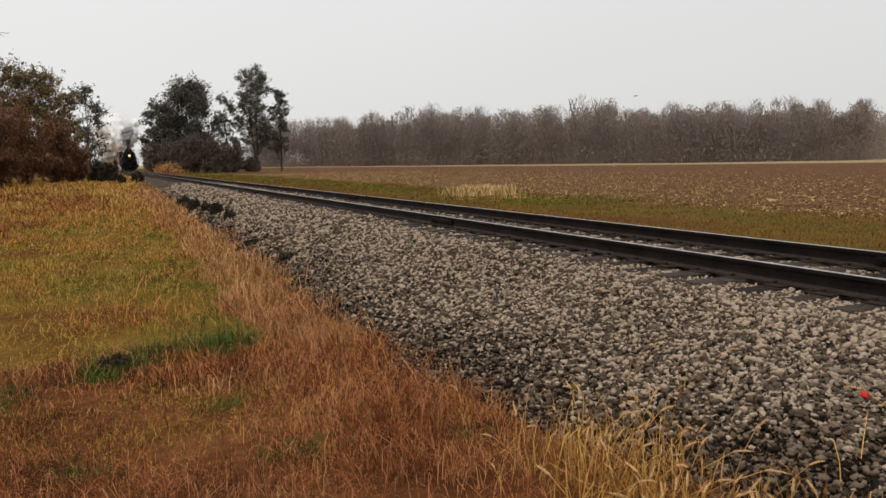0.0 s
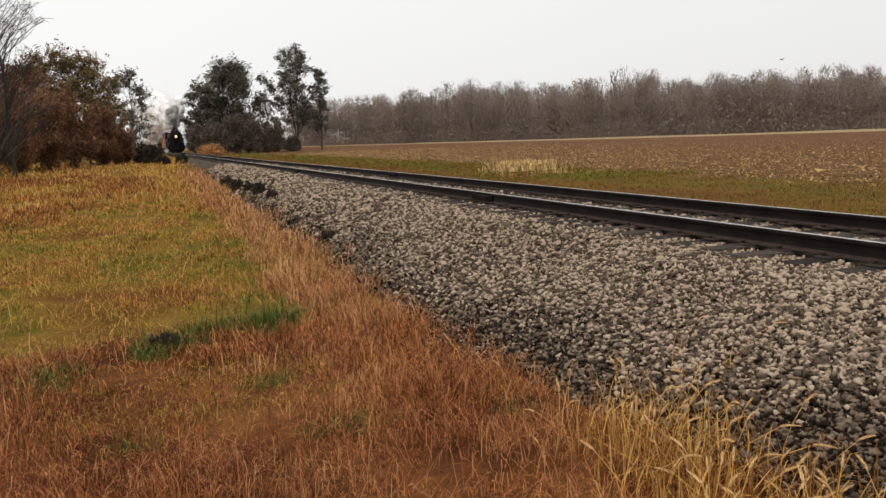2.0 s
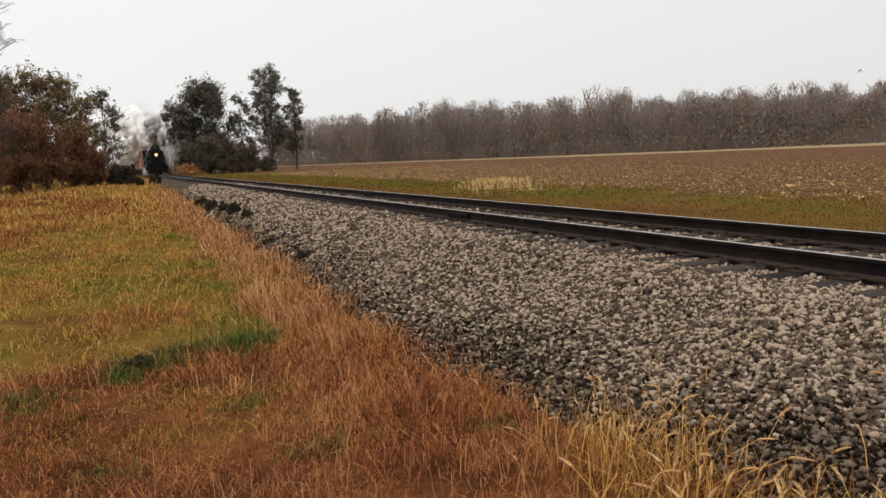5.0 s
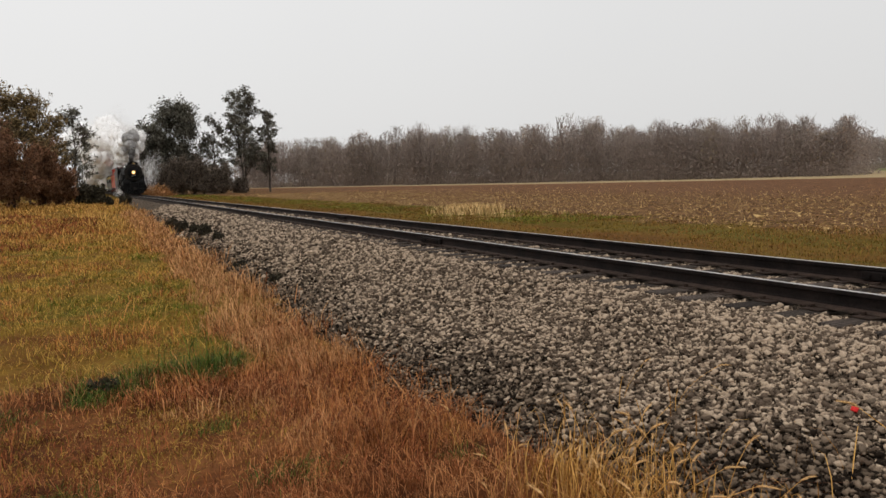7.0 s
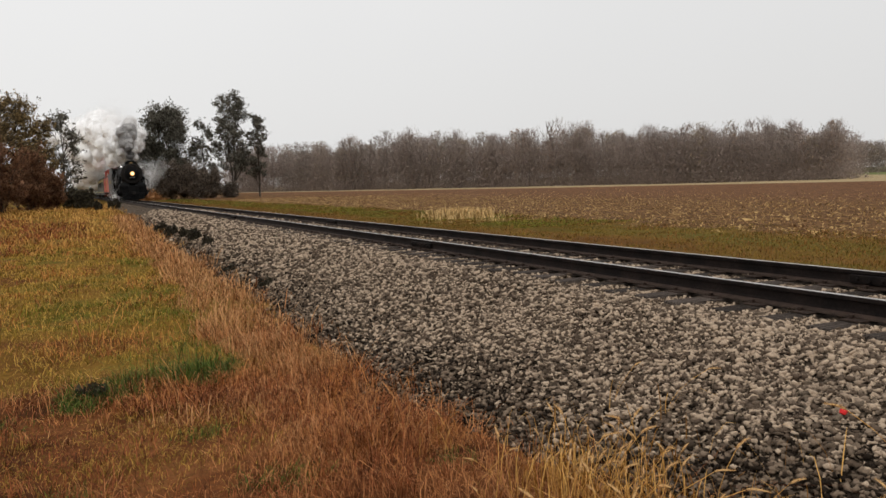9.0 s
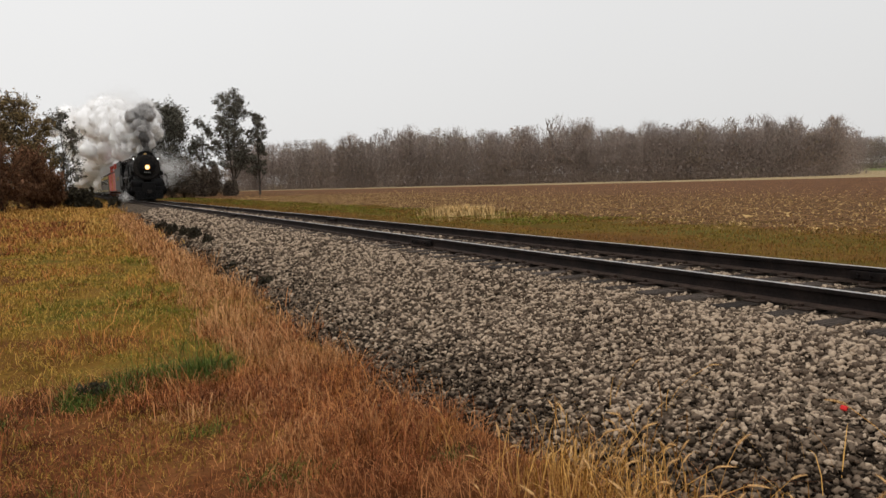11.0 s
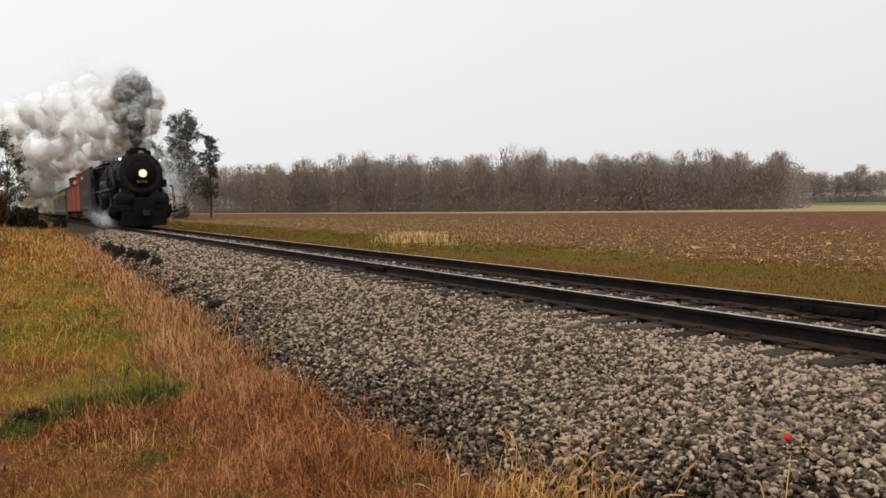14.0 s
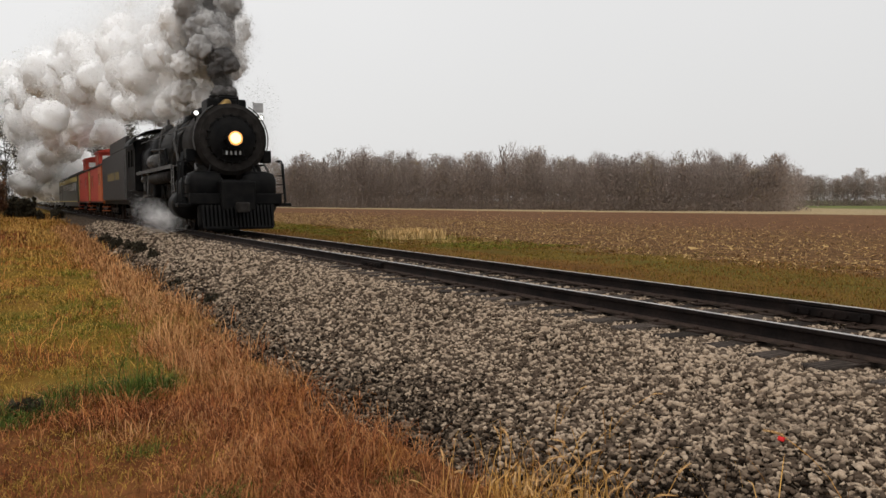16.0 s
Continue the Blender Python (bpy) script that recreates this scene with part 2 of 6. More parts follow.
def array_mesh(name, verts, faces, mat, smooth=False):
    """Mesh from arrays: verts (n, 3), faces (m, 3) or (m, 4)."""
    verts, faces = np.asarray(verts, np.float32), np.asarray(faces, np.int32)
    me = bpy.data.meshes.new(name)
    k = faces.shape[1]
    me.vertices.add(len(verts))
    me.vertices.foreach_set("co", verts.ravel())
    me.loops.add(faces.size)
    me.loops.foreach_set("vertex_index", faces.ravel())
    me.polygons.add(len(faces))
    me.polygons.foreach_set("loop_start", np.arange(len(faces), dtype=np.int32) * k)
    me.update(calc_edges=True)
    return finish(me, mat, smooth)


def bmnew():
    return bmesh.new()


def wob(x, y, s=1.0, k=0):
    """Smooth pseudo-noise in -1..1, on arrays."""
    x, y = np.asarray(x, float) * s, np.asarray(y, float) * s
    return (np.sin(1.7 * x + 0.9 * y + 1.3 + k) + np.sin(-1.1 * x + 2.3 * y + 4.1 + 2 * k) + np.sin(2.9 * x - 0.7 * y + 0.4 + 3 * k) + np.sin(0.6 * x + 3.7 * y + 2.2 + k)) / 4


# ---- ground ----
def foot(y):
    """x of the ballast's foot on the near side."""
    y = np.asarray(y, float)
    return 2.35 + 0.022 * y - 0.00010 * y * y * (y < 110) + 0.22 * wob(y, y * 0, 0.55) + np.where(y < 7, 0.30 * (7 - y) * 0.35, 0)


def ground_z(x, y):
    x, y = np.asarray(x, float), np.asarray(y, float)
    near = -0.86 + 0.05 * wob(x, y, 0.8) + 0.03 * wob(x, y, 2.1, 3)
    near = near + np.clip((y - 22) / 60, 0, 1) * 0.30 + np.clip((4 - np.hypot(x, y)) / 4, 0, 1) * 0.25
    near = near + 0.012 * np.clip(-x - 6, 0, 60)
    bank = -0.42 - 0.10 * np.clip(x - 9.3, 0, 3) + 0.02 * wob(x, y, 0.9, 1)
    bank = bank - 0.006 * np.clip(x - 16, 0, 110) + np.clip((y - 150) / 200, 0, 1) * 0.7
    t = np.clip((x - 3.2) / 5.5, 0, 1)
    return near * (1 - t) + bank * t


def spaced(limit, first, grow):
    v, s = [0.0], first
    while v[-1] < limit:
        v.append(v[-1] + s)
        s *= grow
    return np.array(v)


def build_ground():
    gx = np.concatenate([-spaced(2600, 0.5, 1.06)[::-1], spaced(2600, 0.5, 1.06)[1:]])
    gy = np.concatenate([-spaced(2600, 0.5, 1.07)[::-1], spaced(3200, 0.5, 1.05)[1:]])
    X, Y = np.meshgrid(gx, gy)
    Z = ground_z(X, Y)
    n = len(gx)
    i = np.arange((len(gy) - 1) * n).reshape(len(gy) - 1, n)[:, :-1].ravel()
    me = array_mesh("ground", np.stack([X.ravel(), Y.ravel(), Z.ravel()], 1), np.stack([i, i + 1, i + n + 1, i + n], 1), ground_material(), True)
    tagged(new("ground", me), "autumn ground with dry grass and a harvested corn field", "ground", kind="structure")


def ground_material():
    m = bpy.data.materials.new("grass_and_stubble_soil")
    m.use_nodes = True
    n, l = m.node_tree.nodes, m.node_tree.links
    bs = n["Principled BSDF"]
    bs.inputs["Roughness"].default_value = 0.95
    bs.inputs["Specular IOR Level"].default_value = 0.04
    co = n.new("ShaderNodeTexCoord")

    def noise_node(scale, detail=4, stretch=(1, 1, 1), rough=0.55):
        mp = n.new("ShaderNodeMapping")
        mp.inputs["Scale"].default_value = stretch
        l.new(co.outputs["Object"], mp.inputs[0])
        t = n.new("ShaderNodeTexNoise")
        t.inputs["Scale"].default_value, t.inputs["Detail"].default_value, t.inputs["Roughness"].default_value = scale, detail, rough
        l.new(mp.outputs[0], t.inputs["Vector"])
        return t.outputs["Fac"]

    def ramp(fac, stops):
        r = n.new("ShaderNodeValToRGB")
        el = r.color_ramp.elements
        while len(el) < len(stops):
            el.new(0.5)
        for e, (p, c) in zip(el, stops):
            e.position, e.color = p, (*c, 1)
        l.new(fac, r.inputs[0])
        return r.outputs[0]

    def mix(fac, a, b):
        x = n.new("ShaderNodeMix")
        x.data_type = "RGBA"
        l.new(fac, x.inputs[0]), l.new(a, x.inputs[6]), l.new(b, x.inputs[7])
        return x.outputs[2]

    def span(value, lo, hi):
        r = n.new("ShaderNodeMapRange")
        r.interpolation_type = "SMOOTHSTEP"
        l.new(value, r.inputs[0])
        r.inputs[1].default_value, r.inputs[2].default_value = lo, hi
        return r.outputs[0]

    def math_node(op, a, b):
        x = n.new("ShaderNodeMath")
        x.operation = op
        for k, v in enumerate((a, b)):
            if isinstance(v, (int, float)):
                x.inputs[k].default_value = v
            else:
                l.new(v, x.inputs[k])
        return x.outputs[0]

    sep = n.new("ShaderNodeSeparateXYZ")
    l.new(co.outputs["Object"], sep.inputs[0])
    wavy = math_node("ADD", sep.outputs[0], math_node("MULTIPLY", math_node("SUBTRACT", noise_node(0.25, 5), 0.5), 5.0))
    grass = ramp(noise_node(0.5, 6), [(0.34, (0.13, 0.052, 0.014)), (0.47, (0.20, 0.112, 0.020)), (0.57, (0.115, 0.094, 0.014)), (0.68, (0.22, 0.098, 0.024))])
    strip = ramp(noise_node(0.22, 6, (1, 0.35, 1)), [(0.36, (0.12, 0.055, 0.015)), (0.5, (0.15, 0.085, 0.018)), (0.62, (0.11, 0.090, 0.016))])
    stub = ramp(noise_node(4.5, 9, (1, 0.5, 1), 0.8), [(0.40, (0.042, 0.021, 0.010)), (0.50, (0.12, 0.060, 0.026)), (0.58, (0.24, 0.132, 0.054)), (0.68, (0.44, 0.28, 0.12))])
    soil = ramp(noise_node(2.2, 8, (1, 0.4, 1), 0.7), [(0.38, (0.078, 0.038, 0.020)), (0.52, (0.14, 0.068, 0.034)), (0.66, (0.24, 0.13, 0.058))])
    pale = ramp(noise_node(1.5, 4), [(0.4, (0.288, 0.208, 0.112)), (0.65, (0.416, 0.328, 0.192))])
    far_green = ramp(noise_node(0.1, 4), [(0.4, (0.11, 0.125, 0.045)), (0.6, (0.15, 0.16, 0.06))])
    rust = ramp(noise_node(1.1, 6), [(0.36, (0.065, 0.024, 0.010)), (0.5, (0.15, 0.055, 0.019)), (0.66, (0.23, 0.096, 0.034))])
    wavy_y = math_node("ADD", sep.outputs[1], math_node("MULTIPLY", math_node("SUBTRACT", noise_node(0.6, 4), 0.5), 2.5))
    grass = mix(span(wavy_y, 7.8, 9.2), rust, grass)
    c = mix(span(wavy, 8.0, 9.5), grass, strip)
    c = mix(span(wavy, 17.0, 18.6), c, stub)
    c = mix(span(wavy, 34, 50), c, soil)
    # the pale strip at the field's far edge follows the woods' front
    along = math_node("ADD", sep.outputs[0], math_node("MULTIPLY", sep.outputs[1], 0.42))
    c = mix(span(along, 150, 158), c, pale)
    c = mix(span(math_node("SUBTRACT", sep.outputs[0], math_node("MULTIPLY", sep.outputs[1], 0.4)), 130, 150), c, far_green)
    grain = n.new("ShaderNodeHueSaturation")
    lift = n.new("ShaderNodeMapRange")
    lift.inputs[1].default_value, lift.inputs[2].default_value, lift.inputs[3].default_value, lift.inputs[4].default_value = 0.3, 0.7, 0.55, 1.45
    l.new(noise_node(14, 6, (1, 1, 1), 0.75), lift.inputs[0])
    l.new(lift.outputs[0], grain.inputs["Value"]), l.new(c, grain.inputs["Color"])
    l.new(grain.outputs[0], bs.inputs["Base Color"])
    b = n.new("ShaderNodeBump")
    b.inputs["Strength"].default_value, b.inputs["Distance"].default_value = 0.8, 0.08
    l.new(noise_node(9, 6, (1, 1, 1), 0.7), b.inputs["Height"])
    l.new(b.outputs[0], bs.inputs["Normal"])
    return m


# ---- track ----
def bed_z(x, y):
    """Height of the ballast's surface."""
    x = np.asarray(x, float)
    f = foot(y)
    zf = ground_z(f, y) - 0.03
    t = np.clip((x - f) / (4.75 - f), 0, 1)
    left = zf + (-0.225 - zf) * (t ** 0.85)
    right = -0.225 - 0.32 * np.clip((x - 8.2) / 1.2, 0, 1)
    top = np.where((x > NEAR) & (x < FAR), -0.224, -0.225)
    return np.where(x < 4.75, left, np.where(x > 8.2, right, top)) + 0.012 * wob(x, y, 3.1, 2)


def build_bed():
    ys = np.concatenate([np.arange(-30, 40, 0.35), 40 + spaced(560, 0.4, 1.03)])
    rows, cols = [], 26
    for y in ys:
        f = float(foot(y))
        xs = np.concatenate([np.linspace(f - 0.25, 4.75, 13), np.linspace(5.0, 8.2, 8), np.linspace(8.5, 9.6, 5)])
        z = bed_z(xs, np.full(cols, y))
        z[0] = float(ground_z(xs[0], y)) - 0.12
        z[-1] -= 0.15
        rows.append(np.stack([xs, np.full(cols, y), z], 1))
    v = np.concatenate(rows)
    i = np.arange((len(ys) - 1) * cols).reshape(-1, cols)[:, :-1].ravel()
    me = array_mesh("ballast_bed", v, np.stack([i, i + 1, i + cols + 1, i + cols], 1), BED, True)
    tagged(new("ballast_bed", me), "raised bed of grey crushed-stone ballast under the track", "ballast", kind="structure")


def extrude(name, prof, length, mats, top=()):
    k = len(prof)
    me = bpy.data.meshes.new(name)
    me.from_pydata([(x, 0, z) for x, z in prof] + [(x, length, z) for x, z in prof], [],
                   [(i, (i + 1) % k, k + (i + 1) % k, k + i) for i in range(k)] + [tuple(range(k))[::-1], tuple(range(k, 2 * k))])
    for m in mats:
        me.materials.append(m)
    for i in top:
        me.polygons[i].material_index = 1
    me.update()
    return me


def rail_meshes(length):
    """Flat-bottom rail along +y: head with its worn running strip, web, foot."""
    head = [(0.028, 0.0), (0.036, -0.008), (0.036, -0.033), (0.012, -0.046), (-0.012, -0.046), (-0.036, -0.033), (-0.036, -0.008), (-0.028, 0.0)]
    web = [(0.012, -0.046), (0.009, -0.07), (0.009, -0.115), (0.014, -0.137), (-0.014, -0.137), (-0.009, -0.115), (-0.009, -0.07), (-0.012, -0.046)]
    base = [(0.014, -0.137), (0.068, -0.156), (0.070, -0.169), (-0.070, -0.169), (-0.068, -0.156), (-0.014, -0.137)]
    return extrude("head", head, length, (RAIL, RAIL_TOP), (7,)), extrude("web", web, length, (RAIL,)), extrude("foot", base, length, (RUST,))


TIE_Y = []


def build_track():
    meshes = rail_meshes(LEN - 0.012)
    bar = bmnew()
    box(bar, -0.062, -0.012, -0.46, 0.46, -0.132, -0.044, 0.008)
    for k in range(6):
        cyl(bar, (-0.06, -0.36 + 0.144 * k, -0.09), (-0.088, -0.36 + 0.144 * k, -0.09), 0.021, seg=6)
    bar_me = bpy.data.meshes.new("joint_bar")
    bar.to_mesh(bar_me)
    bar.free()
    finish(bar_me, RAIL)
    for x, y0, word in ((NEAR, 13.78, "near"), (FAR, 24.54, "far")):
        for k in range(-2, 26):
            y = y0 + (k - 1) * LEN
            r = thing("rail", "dark steel rail with a worn head on wooden ties", "rail", "rails of the track", at=(x, y, 0))
            for word, me in zip(("head", "web", "foot"), meshes):
                same(word, me, r)
            if y < 220:
                for side in (0, 1):
                    j = tagged(new("joint_bar", bar_me), "black bolted joint bar on a rail", "joint bar", "rail joints")
                    j.location, j.rotation_euler = (x, y - 0.006, 0), (0, 0, math.pi * side)
    # ties with plates and spikes
    tie = bmnew()
    box(tie, -1.3, 1.3, -0.11, 0.11, -0.36, -0.183, 0.012)
    for v in tie.verts:
        v.co.z += 0.006 * math.sin(9 * v.co.x + 5 * v.co.y)
    tie_me = bpy.data.meshes.new("tie")
    tie.to_mesh(tie_me)
    tie.free()
    finish(tie_me, TIE)
    pl = bmnew()
    box(pl, -0.16, 0.16, -0.095, 0.095, -0.184, -0.169, 0.004)
    plate_me = bpy.data.meshes.new("tie_plate")
    pl.to_mesh(plate_me)
    pl.free()
    finish(plate_me, RUST)
    sp = bmnew()
    box(sp, -0.012, 0.012, -0.012, 0.012, -0.17, -0.15)
    box(sp, -0.026, 0.016, -0.018, 0.018, -0.152, -0.136, 0.005)
    spike_me = bpy.data.meshes.new("spike")
    sp.to_mesh(spike_me)
    sp.free()
    finish(spike_me, RUST)
    y = -6.0
    far_v, far_f = [], []
    while y < 330:
        y += 0.53 + RNG.uniform(-0.035, 0.035)
        TIE_Y.append(y)
        dx, tilt, dz = RNG.uniform(-0.09, 0.05), RNG.uniform(-0.03, 0.03), RNG.uniform(-0.012, 0.004)
        if y < 62:
            t = tagged(new("tie", tie_me), "weathered grey wooden tie bedded in the ballast", "railway tie", "ties of the track")
            t.location, t.rotation_euler = (XC + dx, y, dz), (0, 0, tilt)
            for rx in (NEAR, FAR):
                p = same("tie_plate", plate_me, t, (rx - XC - dx, 0, -dz))
                if y < 40:
                    for s, sy in ((-1, 0.05), (1, -0.05)):
                        same("spike", spike_me, p, (s * 0.092, sy, 0), (0, 0, 0 if s > 0 else math.pi))
        else:
            x0, x1 = XC + dx - 1.3, XC + dx + 1.3
            b = len(far_v)
            far_v += [(x, yy, z) for z in (-0.36, -0.186) for x, yy in ((x0, y - .11), (x1, y - .11), (x1, y + .11), (x0, y + .11))]
            far_f += [(b + 4, b + 5, b + 6, b + 7), (b, b + 1, b + 5, b + 4), (b + 1, b + 2, b + 6, b + 5), (b + 2, b + 3, b + 7, b + 6), (b + 3, b, b + 4, b + 7)]
    tagged(new("far_ties", array_mesh("far_ties", far_v, far_f, TIE)), "rows of weathered wooden ties farther along the track", "railway ties", kind="stuff")


def stone_templates(n=10):
    """Angular crushed stones: hulls of a few random points."""
    out = []
    for _ in range(n):
        bm = bmesh.new()
        for _ in range(8):
            p = RNG.normal(0, 1, 3)
            p = p / np.linalg.norm(p) * RNG.uniform(0.85, 1.1) * np.array([1.15, 0.92, 0.72])
            bm.verts.new(p)
        bmesh.ops.convex_hull(bm, input=bm.verts)
        bmesh.ops.delete(bm, geom=[v for v in bm.verts if not v.link_faces], context="VERTS")
        bm.verts.index_update()
        out.append((np.array([v.co[:] for v in bm.verts]), np.array([[v.index for v in f.verts] for f in bm.faces])))
        bm.free()
    return out


def spread(templates, faces, pos, size, turn, tilt=None):
    """Many copies of small templates as one vertex and face array."""
    n = len(pos)
    which = RNG.integers(0, len(templates), n)
    T = np.stack(templates)[which] * np.asarray(size).reshape(n, 1, -1)
    a, b = turn, (np.zeros(n) if tilt is None else tilt)
    ca, sa, cb, sb = np.cos(a)[:, None], np.sin(a)[:, None], np.cos(b)[:, None], np.sin(b)[:, None]
    x, y, z = T[..., 0], T[..., 1] * cb - T[..., 2] * sb, T[..., 1] * sb + T[..., 2] * cb
    V = np.stack([x * ca - y * sa, x * sa + y * ca, z], 2) + np.asarray(pos)[:, None, :]
    m = T.shape[1]
    F = faces[None] + (np.arange(n) * m)[:, None, None]
    return V.reshape(-1, 3), F.reshape(-1, faces.shape[1])


def build_stones():
    tmpl = stone_templates()
    pts = []
    for y0, y1, per_m2, dia in ((-2.0, 1.2, 500, 0.05), (1.2, 5.5, 2000, 0.045), (5.5, 8, 1500, 0.044), (8, 15, 720, 0.052), (15, 28, 280, 0.074), (28, 56, 95, 0.115)):
        for xa, xb, share in ((1.6, 5.5, 1.0), (5.5, 9.3, 0.7)):
            n = int((xb - xa) * (y1 - y0) * per_m2 * share)
            p = np.stack([RNG.uniform(xa, xb, n), RNG.uniform(y0, y1, n), np.full(n, dia / 2)], 1)
            ang = np.degrees(np.arctan2(p[:, 0], p[:, 1]))
            pts.append(p[((ang < 58) | (RNG.uniform(0, 1, n) < 0.3)) & (p[:, 0] > foot(p[:, 1]) - 0.10 + 0.13 * RNG.normal(size=n))])
    p = np.concatenate(pts)
    # stones keep clear of the rails, and lie low between them over the ties
    on_rail = (np.abs(p[:, 0] - NEAR) < 0.13) | (np.abs(p[:, 0] - FAR) < 0.13)
    ties = np.array(TIE_Y)
    j = np.clip(np.searchsorted(ties, p[:, 1]), 1, len(ties) - 1)
    gap = np.minimum(np.abs(p[:, 1] - ties[j - 1]), np.abs(p[:, 1] - ties[j]))
    on_tie = (gap < 0.12) & (p[:, 0] > 5.22) & (p[:, 0] < 7.78) & (RNG.uniform(0, 1, len(p)) < 0.97)
    p = p[~on_rail & ~on_tie]
    size = p[:, 2] * np.clip(RNG.lognormal(0.0, 0.26, len(p)), 0.6, 1.7)
    z = bed_z(p[:, 0], p[:, 1]) + size * RNG.uniform(0.1, 0.85, len(p))
    mid = (p[:, 0] > 5.15) & (p[:, 0] < 7.9)
    z[mid] += 0.014 - size[mid] * 0.3
    pos = np.stack([p[:, 0], p[:, 1], z], 1)
    # dark band along the foot, up to half a metre wider below y = 4.6
    damp = p[:, 0] < foot(p[:, 1]) + 0.55 + 0.5 * np.clip((4.6 - p[:, 1]) / 1.5, 0, 1) + 0.3 * wob(p[:, 0], p[:, 1], 1.7) + 0.3 * RNG.normal(size=len(p))
    near = (p[:, 0] > 3.8) & (p[:, 0] < 4.5) & (p[:, 1] > 3.1) & (p[:, 1] < 3.9) & ~damp
    pick = np.where(near)[0][:300]
    keep = np.ones(len(p), bool)
    keep[pick] = False
    for word, mask, mat, label in (("ballast_stones", keep & ~damp, STONE, "loose grey crushed stones of the track bed"),
                                   ("damp_stones", keep & damp, STONE_DARK, "dark damp stones at the foot of the ballast")):
        k = int(mask.sum())
        at, sz, kind_ = pos[mask], size[mask], RNG.integers(0, len(tmpl), k)
        vs, fs, base = [], [], 0
        for q, (tv, tf) in enumerate(tmpl):
            w = kind_ == q
            V, F = spread([tv], tf, at[w], sz[w], RNG.uniform(0, 6.28, w.sum()), RNG.normal(0, 0.6, w.sum()))
            vs.append(V), fs.append(F + base)
            base += len(V)
        V, F = np.concatenate(vs), np.concatenate(fs)
        tagged(new(word, array_mesh(word, V, F, mat)), label, "ballast", kind="stuff")
    bed = bpy.data.objects["ballast_bed"]
    meshes = [array_mesh("stone", t, f, STONE_ONE) for t, f in tmpl]
    for i in pick:
        s = same("stone", meshes[int(RNG.integers(0, 8))], bed, pos[i], (RNG.normal(0, 0.4), 0, RNG.uniform(0, 6.28)))
        s.scale = (size[i],) * 3


# ---- grass ----
def blades(pos, height, width, lean, bend, turn):
    """Bent tapering blades, each of seven vertices."""
    n = len(pos)
    c, s = np.cos(turn), np.sin(turn)
    side = np.stack([-s, c, np.zeros(n)], 1) * (width / 2)[:, None]
    fwd = np.stack([c, s, np.zeros(n)], 1)
    up = np.array([0, 0, 1.0])
    drop = np.clip(bend, 0, 1.6)
    one = pos + up * (height * 0.45)[:, None] + fwd * (height * lean * 0.45)[:, None]
    two = pos + up * (height * (0.82 - 0.14 * drop))[:, None] + fwd * (height * (lean * 0.82 + 0.28 * bend))[:, None]
    tip = pos + up * (height * (1 - 0.50 * drop))[:, None] + fwd * (height * (lean + 0.75 * bend))[:, None]
    V = np.stack([pos - side, pos + side, one - side * 0.95, one + side * 0.95, two - side * 0.7, two + side * 0.7, tip], 1)
    f = np.array([[0, 1, 3], [0, 3, 2], [2, 3, 5], [2, 5, 4], [4, 5, 6]])
    return V.reshape(-1, 3), (f[None] + (np.arange(n) * 7)[:, None, None]).reshape(-1, 3)


def sow(name, tufts, per, xr, yr, mask, mat, h, w, label, lean=0.25, bend=0.5, radius=0.05, power=1.0, vary=0.35):
    """Grass in tufts: each tuft has its own height, lean and direction."""
    x = RNG.uniform(*xr, tufts)
    y = yr[0] + (yr[1] - yr[0]) * RNG.uniform(0, 1, tufts) ** power
    ang = np.degrees(np.arctan2(x, y))
    m = (((ang > -13) & (ang < 60) & (np.hypot(x, y) > 1.9)) | (RNG.uniform(0, 1, tufts) < 0.35)) & mask(x, y)
    x, y = x[m], y[m]
    k = len(x)
    th = h * RNG.lognormal(0, vary, k) * (1 + 0.4 * wob(x, y, 1.3, 8))
    # trodden short patch in the middle of the verge
    th = th * (1 - 0.5 * np.exp(-(((x - 0.1) / 1.3) ** 2 + ((y - 6.4) / 1.5) ** 2)))
    td, tl = RNG.uniform(0, 6.283, k), np.abs(RNG.normal(0, lean, k))
    rep = np.repeat(np.arange(k), per)
    n = len(rep)
    d = np.hypot(x, y)[rep]
    spread_r = radius * (1 + d * 0.05)
    bx, by = x[rep] + RNG.normal(0, 1, n) * spread_r, y[rep] + RNG.normal(0, 1, n) * spread_r
    pos = np.stack([bx, by, ground_z(bx, by) - 0.01], 1)
    pos[:, 2] = np.where(bx > foot(by) - 0.2, np.maximum(pos[:, 2], bed_z(bx, by)), pos[:, 2])
    H = np.maximum(th[rep], 0.02) * RNG.uniform(0.45, 1.1, n)
    Wd = np.maximum(w * 0.75, d * 0.00062) * RNG.uniform(0.6, 1.4, n)
    turn = np.where(RNG.uniform(0, 1, n) < 0.55, td[rep] + RNG.normal(0, 0.7, n), RNG.uniform(0, 6.283, n))
    V, F = blades(pos, H, Wd, tl[rep] + np.abs(RNG.normal(0, 0.12, n)), np.abs(RNG.normal(0, bend, n)), turn)
    return tagged(new(name, array_mesh(name, V, F, mat)), label, "grass", kind="stuff")


def rust_zone(x, y):
    edge = 8.4 + 0.25 * x + 0.6 * wob(x, y, 0.9, 5)
    return (y < edge) | (x > foot(y) - 0.95 - 0.3 * wob(x, y, 0.8, 2))


